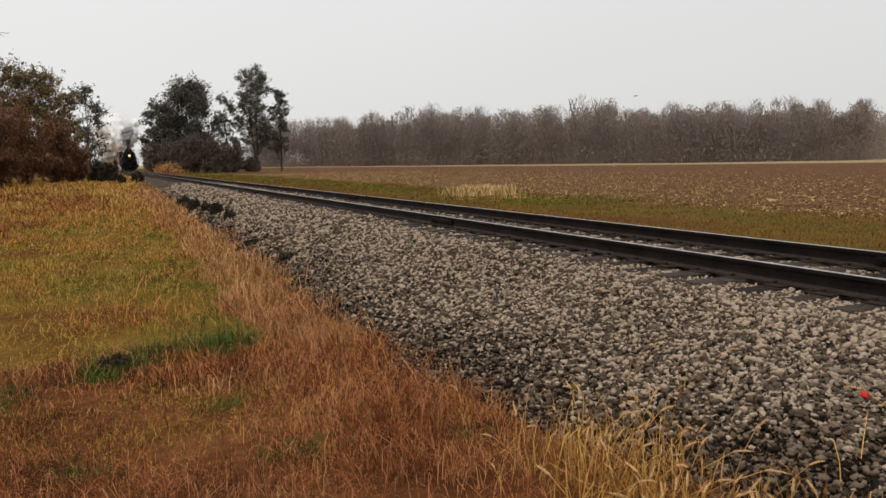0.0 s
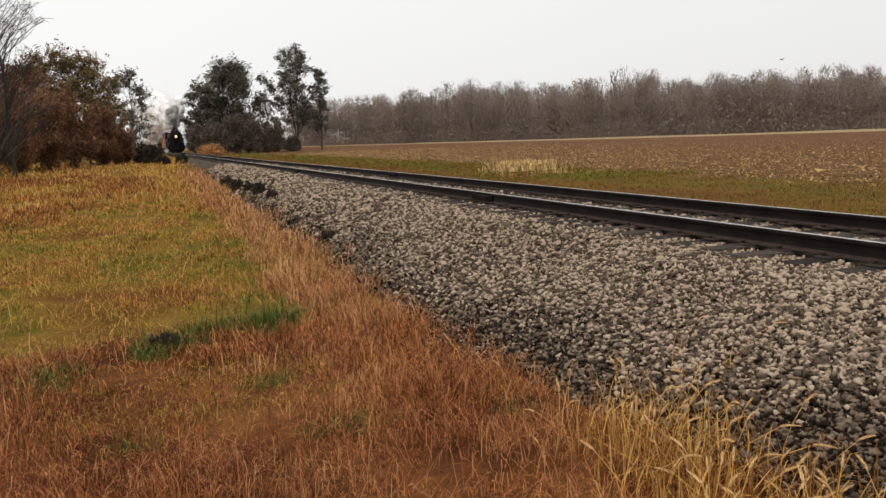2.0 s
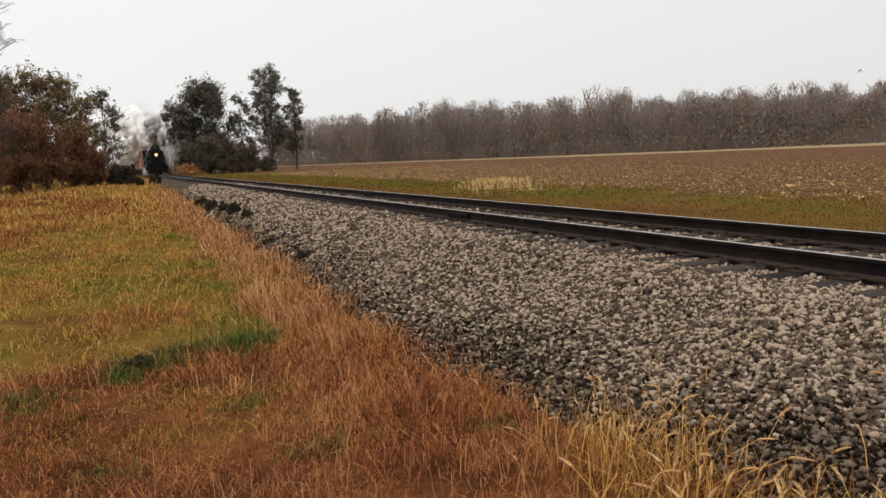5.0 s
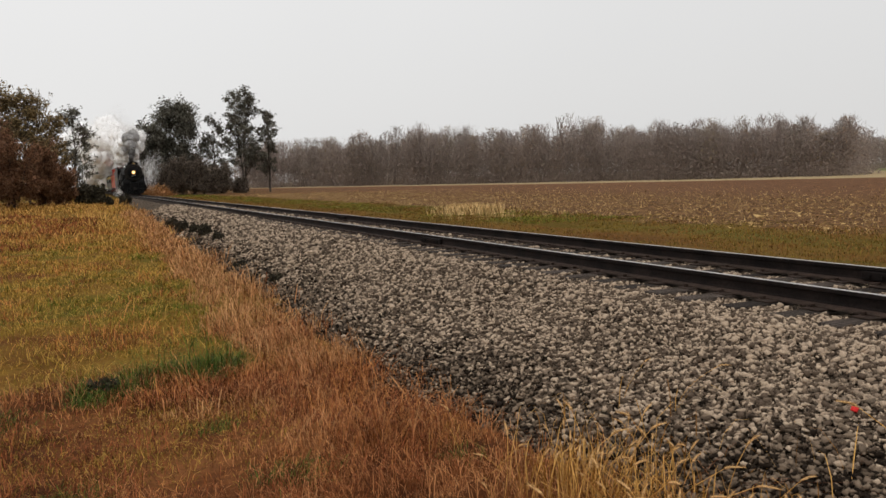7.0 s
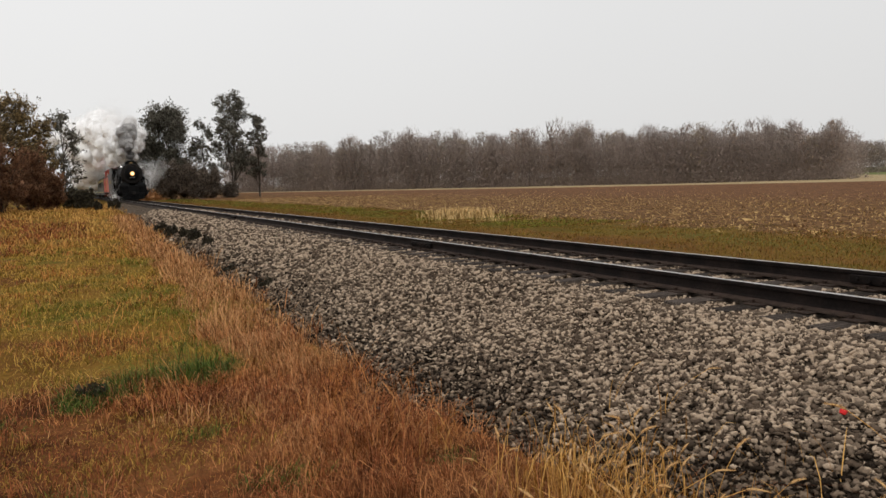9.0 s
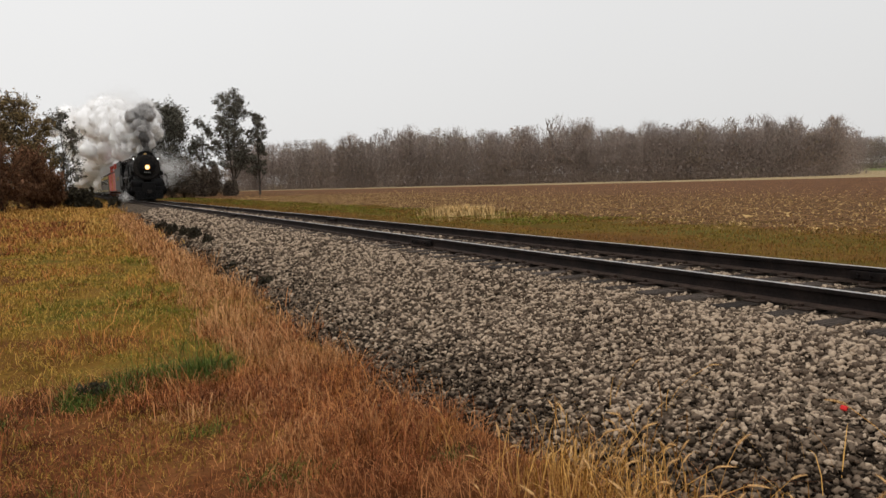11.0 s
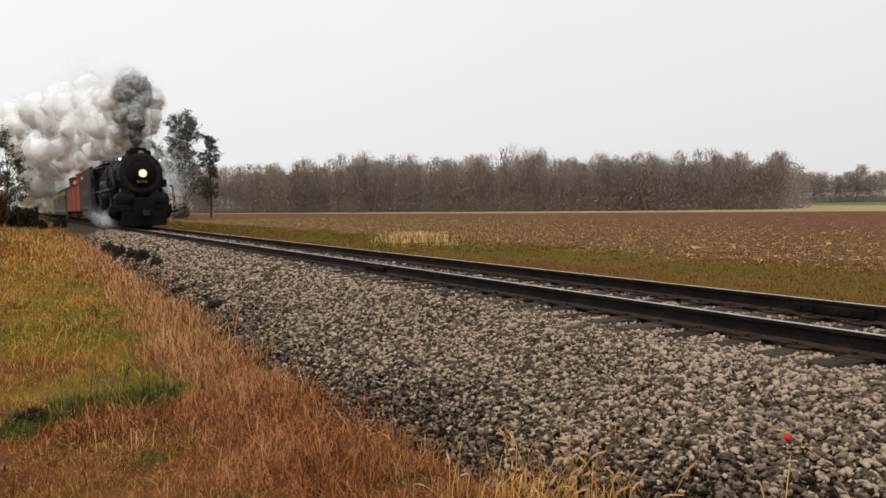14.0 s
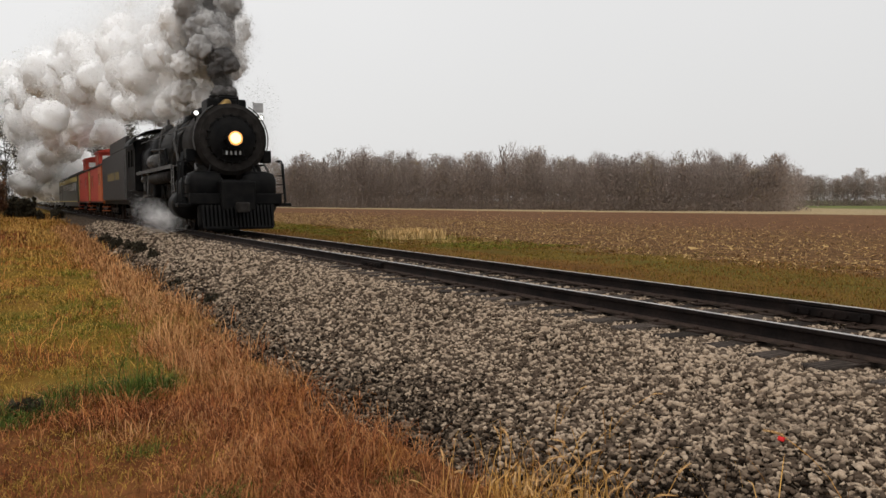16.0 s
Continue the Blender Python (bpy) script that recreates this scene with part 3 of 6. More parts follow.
def build_grass():
    left = lambda x, y: x < foot(y) + 0.0 + 0.14 * wob(x, y, 2.3) + 0.1 * RNG.normal(size=len(x))
    near = lambda x, y: left(x, y) & rust_zone(x, y)
    patch = lambda x, y: np.exp(-(((x - 0.1) / 1.2) ** 2 + ((y - 6.5) / 1.1) ** 2)) + np.exp(-(((x + 2.6) / 0.9) ** 2 + ((y - 7.6) / 0.7) ** 2)) > 0.45 + 0.25 * RNG.uniform(-1, 1, len(x))
    shade = lambda x, y: np.exp(-(((x + 0.9) / 1.3) ** 2 + ((y - 5.7) / 1.6) ** 2)) > 0.35 + 0.3 * RNG.uniform(-1, 1, len(x))
    sow("short_olive_patch", 9000, 5, (-4, 2), (4, 9), lambda x, y: left(x, y) & patch(x, y), STRAW_PALE, 0.08, 0.004, "short trodden olive grass between rust-brown stands", 0.7, 1.0)
    sow("dark_rust_grass", 15000, 5, (-6, 3.4), (1.6, 11), lambda x, y: near(x, y) & ((wob(x, y, 1.2, 21) > 0.05) | shade(x, y)), STRAW_DEEP, 0.17, 0.0035, "deep red-brown dry grass stands", 0.5, 0.9)
    sow("rust_grass", 27000, 5, (-6, 3.4), (-2.5, 11), lambda x, y: near(x, y) & (wob(x, y, 1.6, 7) > -0.55) & ~patch(x, y), STRAW, 0.16, 0.0035, "rust-brown dry grass on the verge beside the ballast", 0.55, 1.0)
    sow("orange_grass", 12000, 5, (-6, 3.4), (-2.5, 11), lambda x, y: near(x, y) & (wob(x, y, 1.1, 2) > 0.0) & ~patch(x, y) & ~shade(x, y), STRAW_ORANGE, 0.17, 0.0032, "orange-brown dry grass on the verge", 0.5, 1.0)
    sow("tan_grass", 9500, 4, (-6, 3.4), (-2.5, 11), lambda x, y: near(x, y) & (wob(x, y, 1.4, 13) > 0.1) & ~shade(x, y), STRAW_TAN, 0.19, 0.003, "tan dry grass stalks on the verge", 0.45, 1.0)
    sow("rust_grass_edge", 12000, 5, (-1, 4.5), (8, 60), lambda x, y: left(x, y) & (x > foot(y) - 1.0 - 0.4 * wob(x, y, 0.8, 2)), STRAW_TAN, 0.23, 0.005, "tall tan dry grass along the ballast's edge", 0.45, 0.8, power=1.6)
    sow("orange_grass_edge", 5000, 4, (-1, 4.5), (8, 60), lambda x, y: left(x, y) & (x > foot(y) - 1.0 - 0.5 * wob(x, y, 0.8, 2)), STRAW, 0.22, 0.005, "rust dry grass along the ballast's edge", 0.45, 0.8, power=1.6)
    sow("olive_grass", 26000, 5, (-12, 3), (7, 34), lambda x, y: left(x, y) & ~rust_zone(x, y) & (wob(x, y, 0.9, 9) > -0.6), STRAW_PALE, 0.075, 0.005, "olive-yellow autumn grass of the verge", 0.6, 1.1, power=1.4, vary=0.5)
    sow("brown_grass_patches", 13000, 5, (-12, 3), (7, 40), lambda x, y: left(x, y) & ~rust_zone(x, y) & (wob(x, y, 0.8, 17) > 0.22), STRAW_ORANGE, 0.12, 0.005, "brown dry patches in the verge grass", 0.5, 0.9, power=1.4, vary=0.5)
    sow("rust_grass_patches", 9000, 5, (-12, 3), (8, 40), lambda x, y: left(x, y) & ~rust_zone(x, y) & (wob(x, y, 1.3, 31) > 0.35), STRAW_DEEP, 0.10, 0.005, "dark rust weeds scattered in the verge grass", 0.5, 0.9, power=1.4, vary=0.5)
    green_line = lambda x, y: (np.abs(y - 8.15 - 0.5 * (x - 0.2) - 0.25 * wob(x, y, 1.5, 5)) < 0.30 + 0.12 * wob(x, y, 2.2, 1)) & (x < 1.6) & (x > -0.15)
    sow("green_grass_band", 9500, 6, (-0.4, 1.8), (7.2, 9.6), lambda x, y: left(x, y) & green_line(x, y) & (wob(x, y, 3.1, 3) > -0.25), LUSH, 0.14, 0.006, "lush green grass clumps among dry grass", 0.5, 0.9, vary=0.5)
    spots = lambda x, y: sum(np.exp(-(((x - a) / r) ** 2 + ((y - b) / r) ** 2)) for a, b, r in ((1.12, 5.2, 0.20), (-0.19, 5.5, 0.16), (-0.9, 7.5, 0.35), (0.8, 6.5, 0.13), (2.2, 5.0, 0.10))) > 0.4 + 0.3 * RNG.uniform(-1, 1, len(x))
    sow("green_grass_spots", 9000, 6, (-1.6, 2.5), (4.6, 8.2), lambda x, y: left(x, y) & spots(x, y), LUSH, 0.10, 0.006, "green tufts pushing through rust-brown grass", 0.5, 0.9, vary=0.4)
    meadow = lambda x, y: np.exp(-(((x - 1.1) / 0.9) ** 2 + ((y - 13.5) / 4.5) ** 2)) > 0.5 + 0.25 * RNG.uniform(-1, 1, len(x))
    sow("green_grass_patches", 15000, 5, (-10, 3), (7.5, 32), lambda x, y: left(x, y) & ~rust_zone(x, y) & (meadow(x, y) | (wob(x, y, 0.6, 11) > 0.5)), GREEN, 0.065, 0.005, "fresh green tufts among the dry grass", 0.5, 1.0, power=1.2, vary=0.5)
    sow("bank_grass", 11000, 5, (-30, 4.5), (27, 110), lambda x, y: left(x, y) & (wob(x, y, 0.22, 5) > -0.45), STRAW_GOLD, 0.24, 0.010, "golden dry grass on the bank beside the bushes", 0.5, 0.8, power=1.3)
    sow("bank_grass_tan", 4500, 5, (-30, 4.5), (27, 110), lambda x, y: left(x, y) & (wob(x, y, 0.22, 5) > 0.1), STRAW_PALE, 0.26, 0.012, "pale dry grass on the bank", 0.5, 0.8, power=1.3)
    right = lambda x, y: (x > 9.2 + 0.3 * wob(x, y, 0.8)) & (x < 17.3 + 1.2 * wob(x, y, 0.5) + RNG.normal(0, 0.5, len(x)))
    sow("field_margin_grass", 14000, 5, (9, 19), (4, 120), lambda x, y: right(x, y) & (wob(x, y, 0.35, 3) > -0.35), MARGIN, 0.06, 0.006, "short olive grass between the track and the field", 0.6, 1.0, power=1.7)
    sow("field_margin_brown", 14000, 5, (9, 19), (4, 120), lambda x, y: right(x, y) & ((wob(x, y, 0.5, 8) > 0.05) | (x < 12.5) | (y < 16)), MARGIN_BROWN, 0.06, 0.006, "dry brown grass between the track and the field", 0.6, 1.0, power=1.7)
    sow("field_margin_green", 8000, 5, (12, 17.5), (23, 140), lambda x, y: right(x, y) & (wob(x, y, 0.3, 6) > -0.2) & (x > 13 + 0.6 * wob(x, y, 0.7)), GREEN, 0.06, 0.007, "short green grass between the track and the field", 0.6, 1.0, power=1.5)
    sow("corn_stubble", 9000, 2, (17.2, 60), (6, 120), lambda x, y: (x > 17.6 + 0.8 * wob(x, y, 0.5)) & (RNG.uniform(0, 1, len(x)) < np.clip((50 - x) / 32, 0.03, 1) * (0.6 + 0.4 * np.sin(x * 8.2))), CORN, 0.09, 0.02, "broken pale corn stubble on the brown field", 0.9, 1.0, power=1.5, radius=0.12)
    # stalks and husks strewn flat over the harvested rows
    n = 150000
    x, y = 17.2 + 45 * RNG.uniform(0, 1, n) ** 1.7, RNG.uniform(6, 125, n)
    m = (x > 17.7 + 0.9 * wob(x, y, 0.5) + RNG.normal(0, 0.4, n)) & (RNG.uniform(0, 1, n) < np.clip((58 - x) / 34, 0.1, 1) * (0.55 + 0.35 * np.sin(x * 8.2 + 0.5 * wob(x, y, 0.6)) + 0.35 * wob(x, y, 0.8, 4))) & (np.degrees(np.arctan2(x, y)) < 62)
    x, y = x[m], y[m]
    V, F = leaf_cards(np.stack([x, y, ground_z(x, y) + 0.04], 1), 0.03, 1, 0.046, RNG, 0.4)
    V[:, 2] = ground_z(V[:, 0], V[:, 1]) + 0.01 + 0.45 * np.abs(V[:, 2] - ground_z(V[:, 0], V[:, 1]))
    tagged(new("corn_litter", array_mesh("corn_litter", V, F, CORN)), "pale broken corn stalks strewn over dark soil", "crop residue", kind="stuff")
    sow("dark_bank_grass", 9000, 5, (-14, 2), (20, 60), lambda x, y: left(x, y) & (wob(x, y, 0.25, 3) > 0.05) & (x < 0.5), STRAW_DEEP, 0.20, 0.008, "dark brown dried weeds on the bank", 0.5, 0.8)
    # the straw tuft beyond the track
    n = 3600
    x, y = 15.0 + RNG.normal(0, 0.5, n), 31.8 + RNG.normal(0, 0.8, n)
    V, F = blades(np.stack([x, y, ground_z(x, y)], 1), RNG.uniform(0.2, 0.7, n), np.full(n, 0.03), np.abs(RNG.normal(0, .2, n)), np.abs(RNG.normal(0, .4, n)), RNG.uniform(0, 6.3, n))
    tagged(new("straw_tuft", array_mesh("straw_tuft", V, F, TUFT)), "pale straw-coloured grass clump beyond the rails", "grass clump")
    # foxtails near the camera
    n = 12000
    x, y = RNG.uniform(0.9, 4.3, n), RNG.uniform(1.4, 5.2, n)
    d = x - foot(y)
    m = (d > -0.9) & (d < 0.9) & (np.hypot(x, y) > 2.4) & (RNG.uniform(0, 1, n) < np.where(d < -0.05, 0.9, np.where(d < 0.3, 0.22, 0.02))) & (np.degrees(np.arctan2(x, y)) > 32 + 5 * wob(x, y, 2) + RNG.normal(0, 3, n))
    x, y = x[m], y[m]
    k = len(x)
    z = np.maximum(ground_z(x, y), np.where(x > foot(y), bed_z(x, y), -9))
    V, F = blades(np.stack([x, y, z], 1), RNG.uniform(0.15, 0.42, k), np.full(k, 0.006), np.abs(RNG.normal(0, .25, k)), np.abs(RNG.normal(0, .6, k)), RNG.uniform(0, 6.283, k))
    tagged(new("foxtail_leaves", array_mesh("foxtail_leaves", V, F, STRAW_GOLD)), "golden dry foxtail leaves at the ballast's foot", "grass", kind="stuff")
    build_foxtails(x, y, z)


def build_foxtails(x, y, z):
    """Foxtail plants: a thin stem, a drooping seed head."""
    stem_me, head_me = [], []
    for k in range(4):
        bm = bmnew()
        pts = [Vector((0.02 * i * i * (0.3 + 0.3 * k), 0.008 * i * (k - 1.5), 0.11 * i)) for i in range(5)]
        for a, b in zip(pts, pts[1:]):
            cyl(bm, a, b, 0.0022, 0.0018, seg=4, cap=False)
        me = bpy.data.meshes.new("stem")
        bm.to_mesh(me)
        bm.free()
        stem_me.append(finish(me, STRAW_GOLD))
        hm = bmnew()
        tip = pts[-1]
        d = (pts[-1] - pts[-2]).normalized()
        bmesh.ops.create_icosphere(hm, subdivisions=2, radius=1)
        turn = d.to_track_quat("Z", "Y").to_matrix()
        for v in hm.verts:
            u = v.co.z * 0.5 + 0.5
            rad = (0.0085 if u < 0.5 else 0.0065) * RNG.uniform(0.75, 1.3)
            p = turn @ Vector((v.co.x * rad, v.co.y * rad, 0.085 * u))
            v.co = tip + p + Vector((0.028 * u * u * (1 + k * 0.35), 0, -0.02 * u * u * (0.4 + 0.4 * k)))
        for _ in range(110):
            u, a = RNG.uniform(0.02, 1), RNG.uniform(0, 6.283)
            out = Vector((math.cos(a), math.sin(a), 0))
            side = Vector((-math.sin(a), math.cos(a), 0)) * 0.0011
            r0, r1 = 0.006, (0.015 if u < 0.6 else 0.011) * RNG.uniform(0.8, 1.4)
            bend = tip + Vector((0.028 * u * u * (1 + k * 0.35), 0, -0.02 * u * u * (0.4 + 0.4 * k)))
            hm.faces.new([hm.verts.new(bend + turn @ q) for q in (out * r0 + side + Vector((0, 0, 0.085 * u)), out * r0 - side + Vector((0, 0, 0.085 * u)), out * r1 + Vector((0, 0, 0.085 * u + 0.014)))])
        me = bpy.data.meshes.new("seed_head")
        hm.to_mesh(me)
        hm.free()
        head_me.append(finish(me, HEAD))
    pick = RNG.choice(len(x), min(210, len(x)), replace=False)
    for i in pick:
        k = int(RNG.integers(0, 4))
        f = thing("foxtail", "dry golden foxtail grass stalk with a drooping head", "foxtail", "foxtails at the ballast's foot", at=(x[i], y[i], z[i] - 0.01))
        s = RNG.uniform(0.55, 0.95)
        f.scale = (s, s, s)
        f.rotation_euler = (RNG.normal(0, 0.12), RNG.normal(0, 0.12), RNG.normal(0.5, 1.2))
        same("stem", stem_me[k], f)
        same("seed_head", head_me[k], f)


# ---- trees ----
def limbs(height, spread_, rnd, levels=3, trunk_r=0.2, first=0.25, fork=5, upright=0.55):
    """Branch skeleton: list of (start, end, r0, r1, level)."""
    segs = []

    def grow(p, d, length, r, level):
        steps = 4 if level == 0 else 3
        q = p
        for i in range(steps):
            d = (d + Vector(rnd.normal(0, 0.10 + 0.05 * level, 3)) + Vector((0, 0, 0.06 * upright * level))).normalized()
            e = q + d * (length / steps)
            r1 = r * (1 - 0.75 * (i + 1) / steps) + 0.004
            r0 = r * (1 - 0.75 * i / steps) + 0.004
            segs.append((q.copy(), e.copy(), r0, r1, level))
            if level < levels and (level > 0 or (i + 1) / steps > first):
                for _ in range(fork if level == 0 else max(2, fork - 2)):
                    a = rnd.uniform(0, 6.283)
                    out = Vector((math.cos(a), math.sin(a), upright + rnd.uniform(-0.2, 0.6)))
                    if level:
                        out = out * 0.8 + d
                    k = rnd.uniform(0.0, 1.0)
                    grow(q.lerp(e, k), out.normalized(), length * spread_ * rnd.uniform(0.6, 1.1) * (1 - 0.35 * i / steps), r1 * 0.6, level + 1)
            q = e

    grow(Vector((0, 0, -0.1)), Vector((0, 0, 1)), height, trunk_r, 0)
    return segs


def tubes(segs, sides=3, thin=0.0):
    A = np.array([s[0][:] for s in segs])
    B = np.array([s[1][:] for s in segs])
    r0 = np.maximum(np.array([s[2] for s in segs]), thin)
    r1 = np.maximum(np.array([s[3] for s in segs]), thin * 0.7)
    d = B - A
    d /= np.linalg.norm(d, axis=1)[:, None] + 1e-9
    u = np.cross(d, np.array([0.31, 0.77, 0.55]))
    u /= np.linalg.norm(u, axis=1)[:, None] + 1e-9
    w = np.cross(d, u)
    n, V = len(segs), []
    for P, r in ((A, r0), (B, r1)):
        for k in range(sides):
            a = 2 * math.pi * k / sides
            V.append(P + (u * math.cos(a) + w * math.sin(a)) * r[:, None])
    V = np.stack(V, 1).reshape(-1, 3)
    f = np.array([[k, (k + 1) % sides, sides + (k + 1) % sides, sides + k] for k in range(sides)])
    return V, (f[None] + (np.arange(n) * 2 * sides)[:, None, None]).reshape(-1, 4)


def leaf_cards(centres, radius, per, size, rnd, slim=0.0):
    """Small folded leaf sprays scattered round the centres; slim ones are upright twig sprays."""
    n = len(centres) * per
    c = np.repeat(np.asarray(centres), per, 0) + rnd.normal(0, 1, (n, 3)) * radius
    a = rnd.normal(0, 1, (n, 3))
    thin = (rnd.uniform(0, 1, n) < slim)[:, None]
    a = np.where(thin, a * 0.45 + np.array([0, 0, 1.0]), a)
    a /= np.linalg.norm(a, axis=1)[:, None]
    b = np.cross(a, rnd.normal(0, 1, (n, 3)))
    b /= np.linalg.norm(b, axis=1)[:, None] + 1e-9
    s = size * rnd.lognormal(0, 0.35, n)[:, None]
    a, b = a * np.where(thin, 1.9, 1.0), b * np.where(thin, 0.22, 1.0)
    nn = np.cross(a, b)
    V = np.stack([c - a * s, c + b * s * 0.55 + nn * s * 0.2, c + a * s, c - b * s * 0.5 + nn * s * 0.15], 1)
    f = np.array([[0, 1, 2], [0, 2, 3]])
    return V.reshape(-1, 3), (f[None] + (np.arange(n) * 4)[:, None, None]).reshape(-1, 3)


def tree(x, y, height, width, leaf, label, seed, cards=7000, size=0.13, base=0.2, name="tree", clumps=60, stems=1, airy=0.5):
    """One or more leaning stems, limbs to many small clumps inside the crown's outline, twigs and leaves round each clump."""
    rnd = np.random.default_rng(seed)
    t = thing(name, label, "tree", at=(x, y, float(ground_z(x, y)) - 0.05))
    segs, ends, paths = [], [], []
    r = height * 0.0125 / stems ** 0.4
    for q in range(stems):
        a = 2.1 * q + 0.35 * seed
        out = 0.0 if stems == 1 else width * 0.17
        path = [Vector((math.cos(a) * out * (k / 8) ** 0.8 + 0.02 * width * math.sin(1.9 * k + seed + q), math.sin(a) * out * (k / 8) ** 0.8 + 0.02 * width * math.cos(2.3 * k + q), height * 0.9 * k / 8)) for k in range(9)]
        for k in range(8):
            segs.append((path[k], path[k + 1], r * (1 - k / 9), r * (1 - (k + 1) / 9), 0))
        paths.append(path)
    lean, lobe = rnd.uniform(0, 6.28), rnd.uniform(0, 6.28)
    for k in range(clumps):
        u = (k + rnd.uniform(0, 1)) / clumps
        a = rnd.uniform(0, 6.283)
        # a lumpy outline, widest at two fifths of the crown
        edge = math.sin(math.pi * (0.14 + 0.77 * u ** 0.85)) ** 0.5 * (1 + 0.16 * math.sin(3 * a + lobe + 5 * u) + 0.10 * math.sin(9 * u + lean))
        rad = width / 2 * edge * rnd.uniform(0.08, 1.0) ** 0.5
        c = Vector((math.cos(a) * rad, math.sin(a) * rad, height * (base + (0.965 - base) * u)))
        path = min(paths, key=lambda w: (w[5] - c).length)
        low = max(0.06, c.z / height - 0.10 - 0.5 * rad / height)
        f = min(7.99, low / 0.9 * 8)
        src = path[int(f)].lerp(path[int(f) + 1], f - int(f))
        mid = src.lerp(c, 0.5) + Vector((0, 0, 0.03 * height * rnd.uniform(-0.3, 1)))
        rr = r * 0.32 * (1.1 - 0.7 * u)
        segs += [(src, mid, rr, rr * 0.6, 1), (mid, c, rr * 0.6, rr * 0.25, 1)]
        cr = (0.35 + width * 0.085) * rnd.lognormal(0, 0.25)
        for j in range(9):
            d = Vector(rnd.normal(0, 1, 3))
            d.z = abs(d.z) * 0.8 - 0.2
            q = c + d.normalized() * cr * rnd.uniform(0.3, 1.25)
            segs.append((mid.lerp(c, rnd.uniform(0.3, 1)), q, rr * 0.25, 0.01, 2))
            ends.append(q)
            if rnd.uniform(0, 1) > airy:
                ends += [q + Vector(rnd.normal(0, 1, 3)) * cr * 0.4 for _ in range(2)]
            segs.append((c.lerp(q, 0.5), q + Vector(rnd.normal(0, 1, 3)) * cr * 0.35, 0.014, 0.007, 3))
    V, F = tubes(segs, 4, 0.018 if leaf else 0.009)
    same("trunk", array_mesh("trunk", V, F, BARK), t)
    if leaf is None:
        return t
    E = np.array([e[:] for e in ends])
    V, F = leaf_cards(E, width * 0.03, max(1, cards // len(E)), size, rnd)
    same("crown", array_mesh("crown", V, F, leaf), t)
    return t


def bush(x, y, height, width, leaf, label, seed, per=18, size=0.16, name="bush", cat="bush", slim=0.0):
    rnd = np.random.default_rng(seed)
    z0 = float(ground_z(x, y))
    if foot(y) - 0.2 < x < 9.5:
        z0 = max(z0, float(bed_z(x, y)))
    t = thing(name, label, cat, at=(x, y, z0 - 0.03))
    segs = []
    for k in range(9):
        a, r = rnd.uniform(0, 6.28), rnd.uniform(0.25, 1.0)
        tip = Vector((math.cos(a) * width / 2 * r, math.sin(a) * width / 2 * r, height * (1 - 0.45 * r * r) * rnd.uniform(0.75, 1.05)))
        q = Vector((math.cos(a) * 0.1, math.sin(a) * 0.1, 0))
        m1 = q.lerp(tip, 0.5) + Vector((0, 0, height * 0.12))
        segs += [(q, m1, 0.05, 0.03, 1), (m1, tip, 0.03, 0.01, 2)]
        for j in range(5):
            s = m1.lerp(tip, rnd.uniform(0, 1))
            segs.append((s, s + Vector(rnd.normal(0, 1, 3)) * width * 0.12 + Vector((0, 0, height * 0.1)), 0.018, 0.006, 3))
    V, F = tubes(segs, 3, 0.01)
    same("branchwork", array_mesh("branchwork", V, F, BARK), t)
    ends = np.array([s[1][:] for s in segs] + [s[0].lerp(s[1], 0.5)[:] for s in segs])
    ends = np.concatenate([ends, ends * np.array([1, 1, 0.45])])
    V, F = leaf_cards(ends, width * 0.06, per, size, rnd, slim)
    V[:, 2] = np.maximum(V[:, 2], 0.02)
    same("foliage", array_mesh("foliage", V, F, leaf), t)
    return t


def bare_template(seed, twigs=True):
    rnd = np.random.default_rng(seed)
    segs = [q for q in limbs(1.0, 0.36, rnd, 2, 0.011, 0.25, 3, 0.9) if q[1].z < 0.93]
    return tubes(segs, 3, 0.0018)


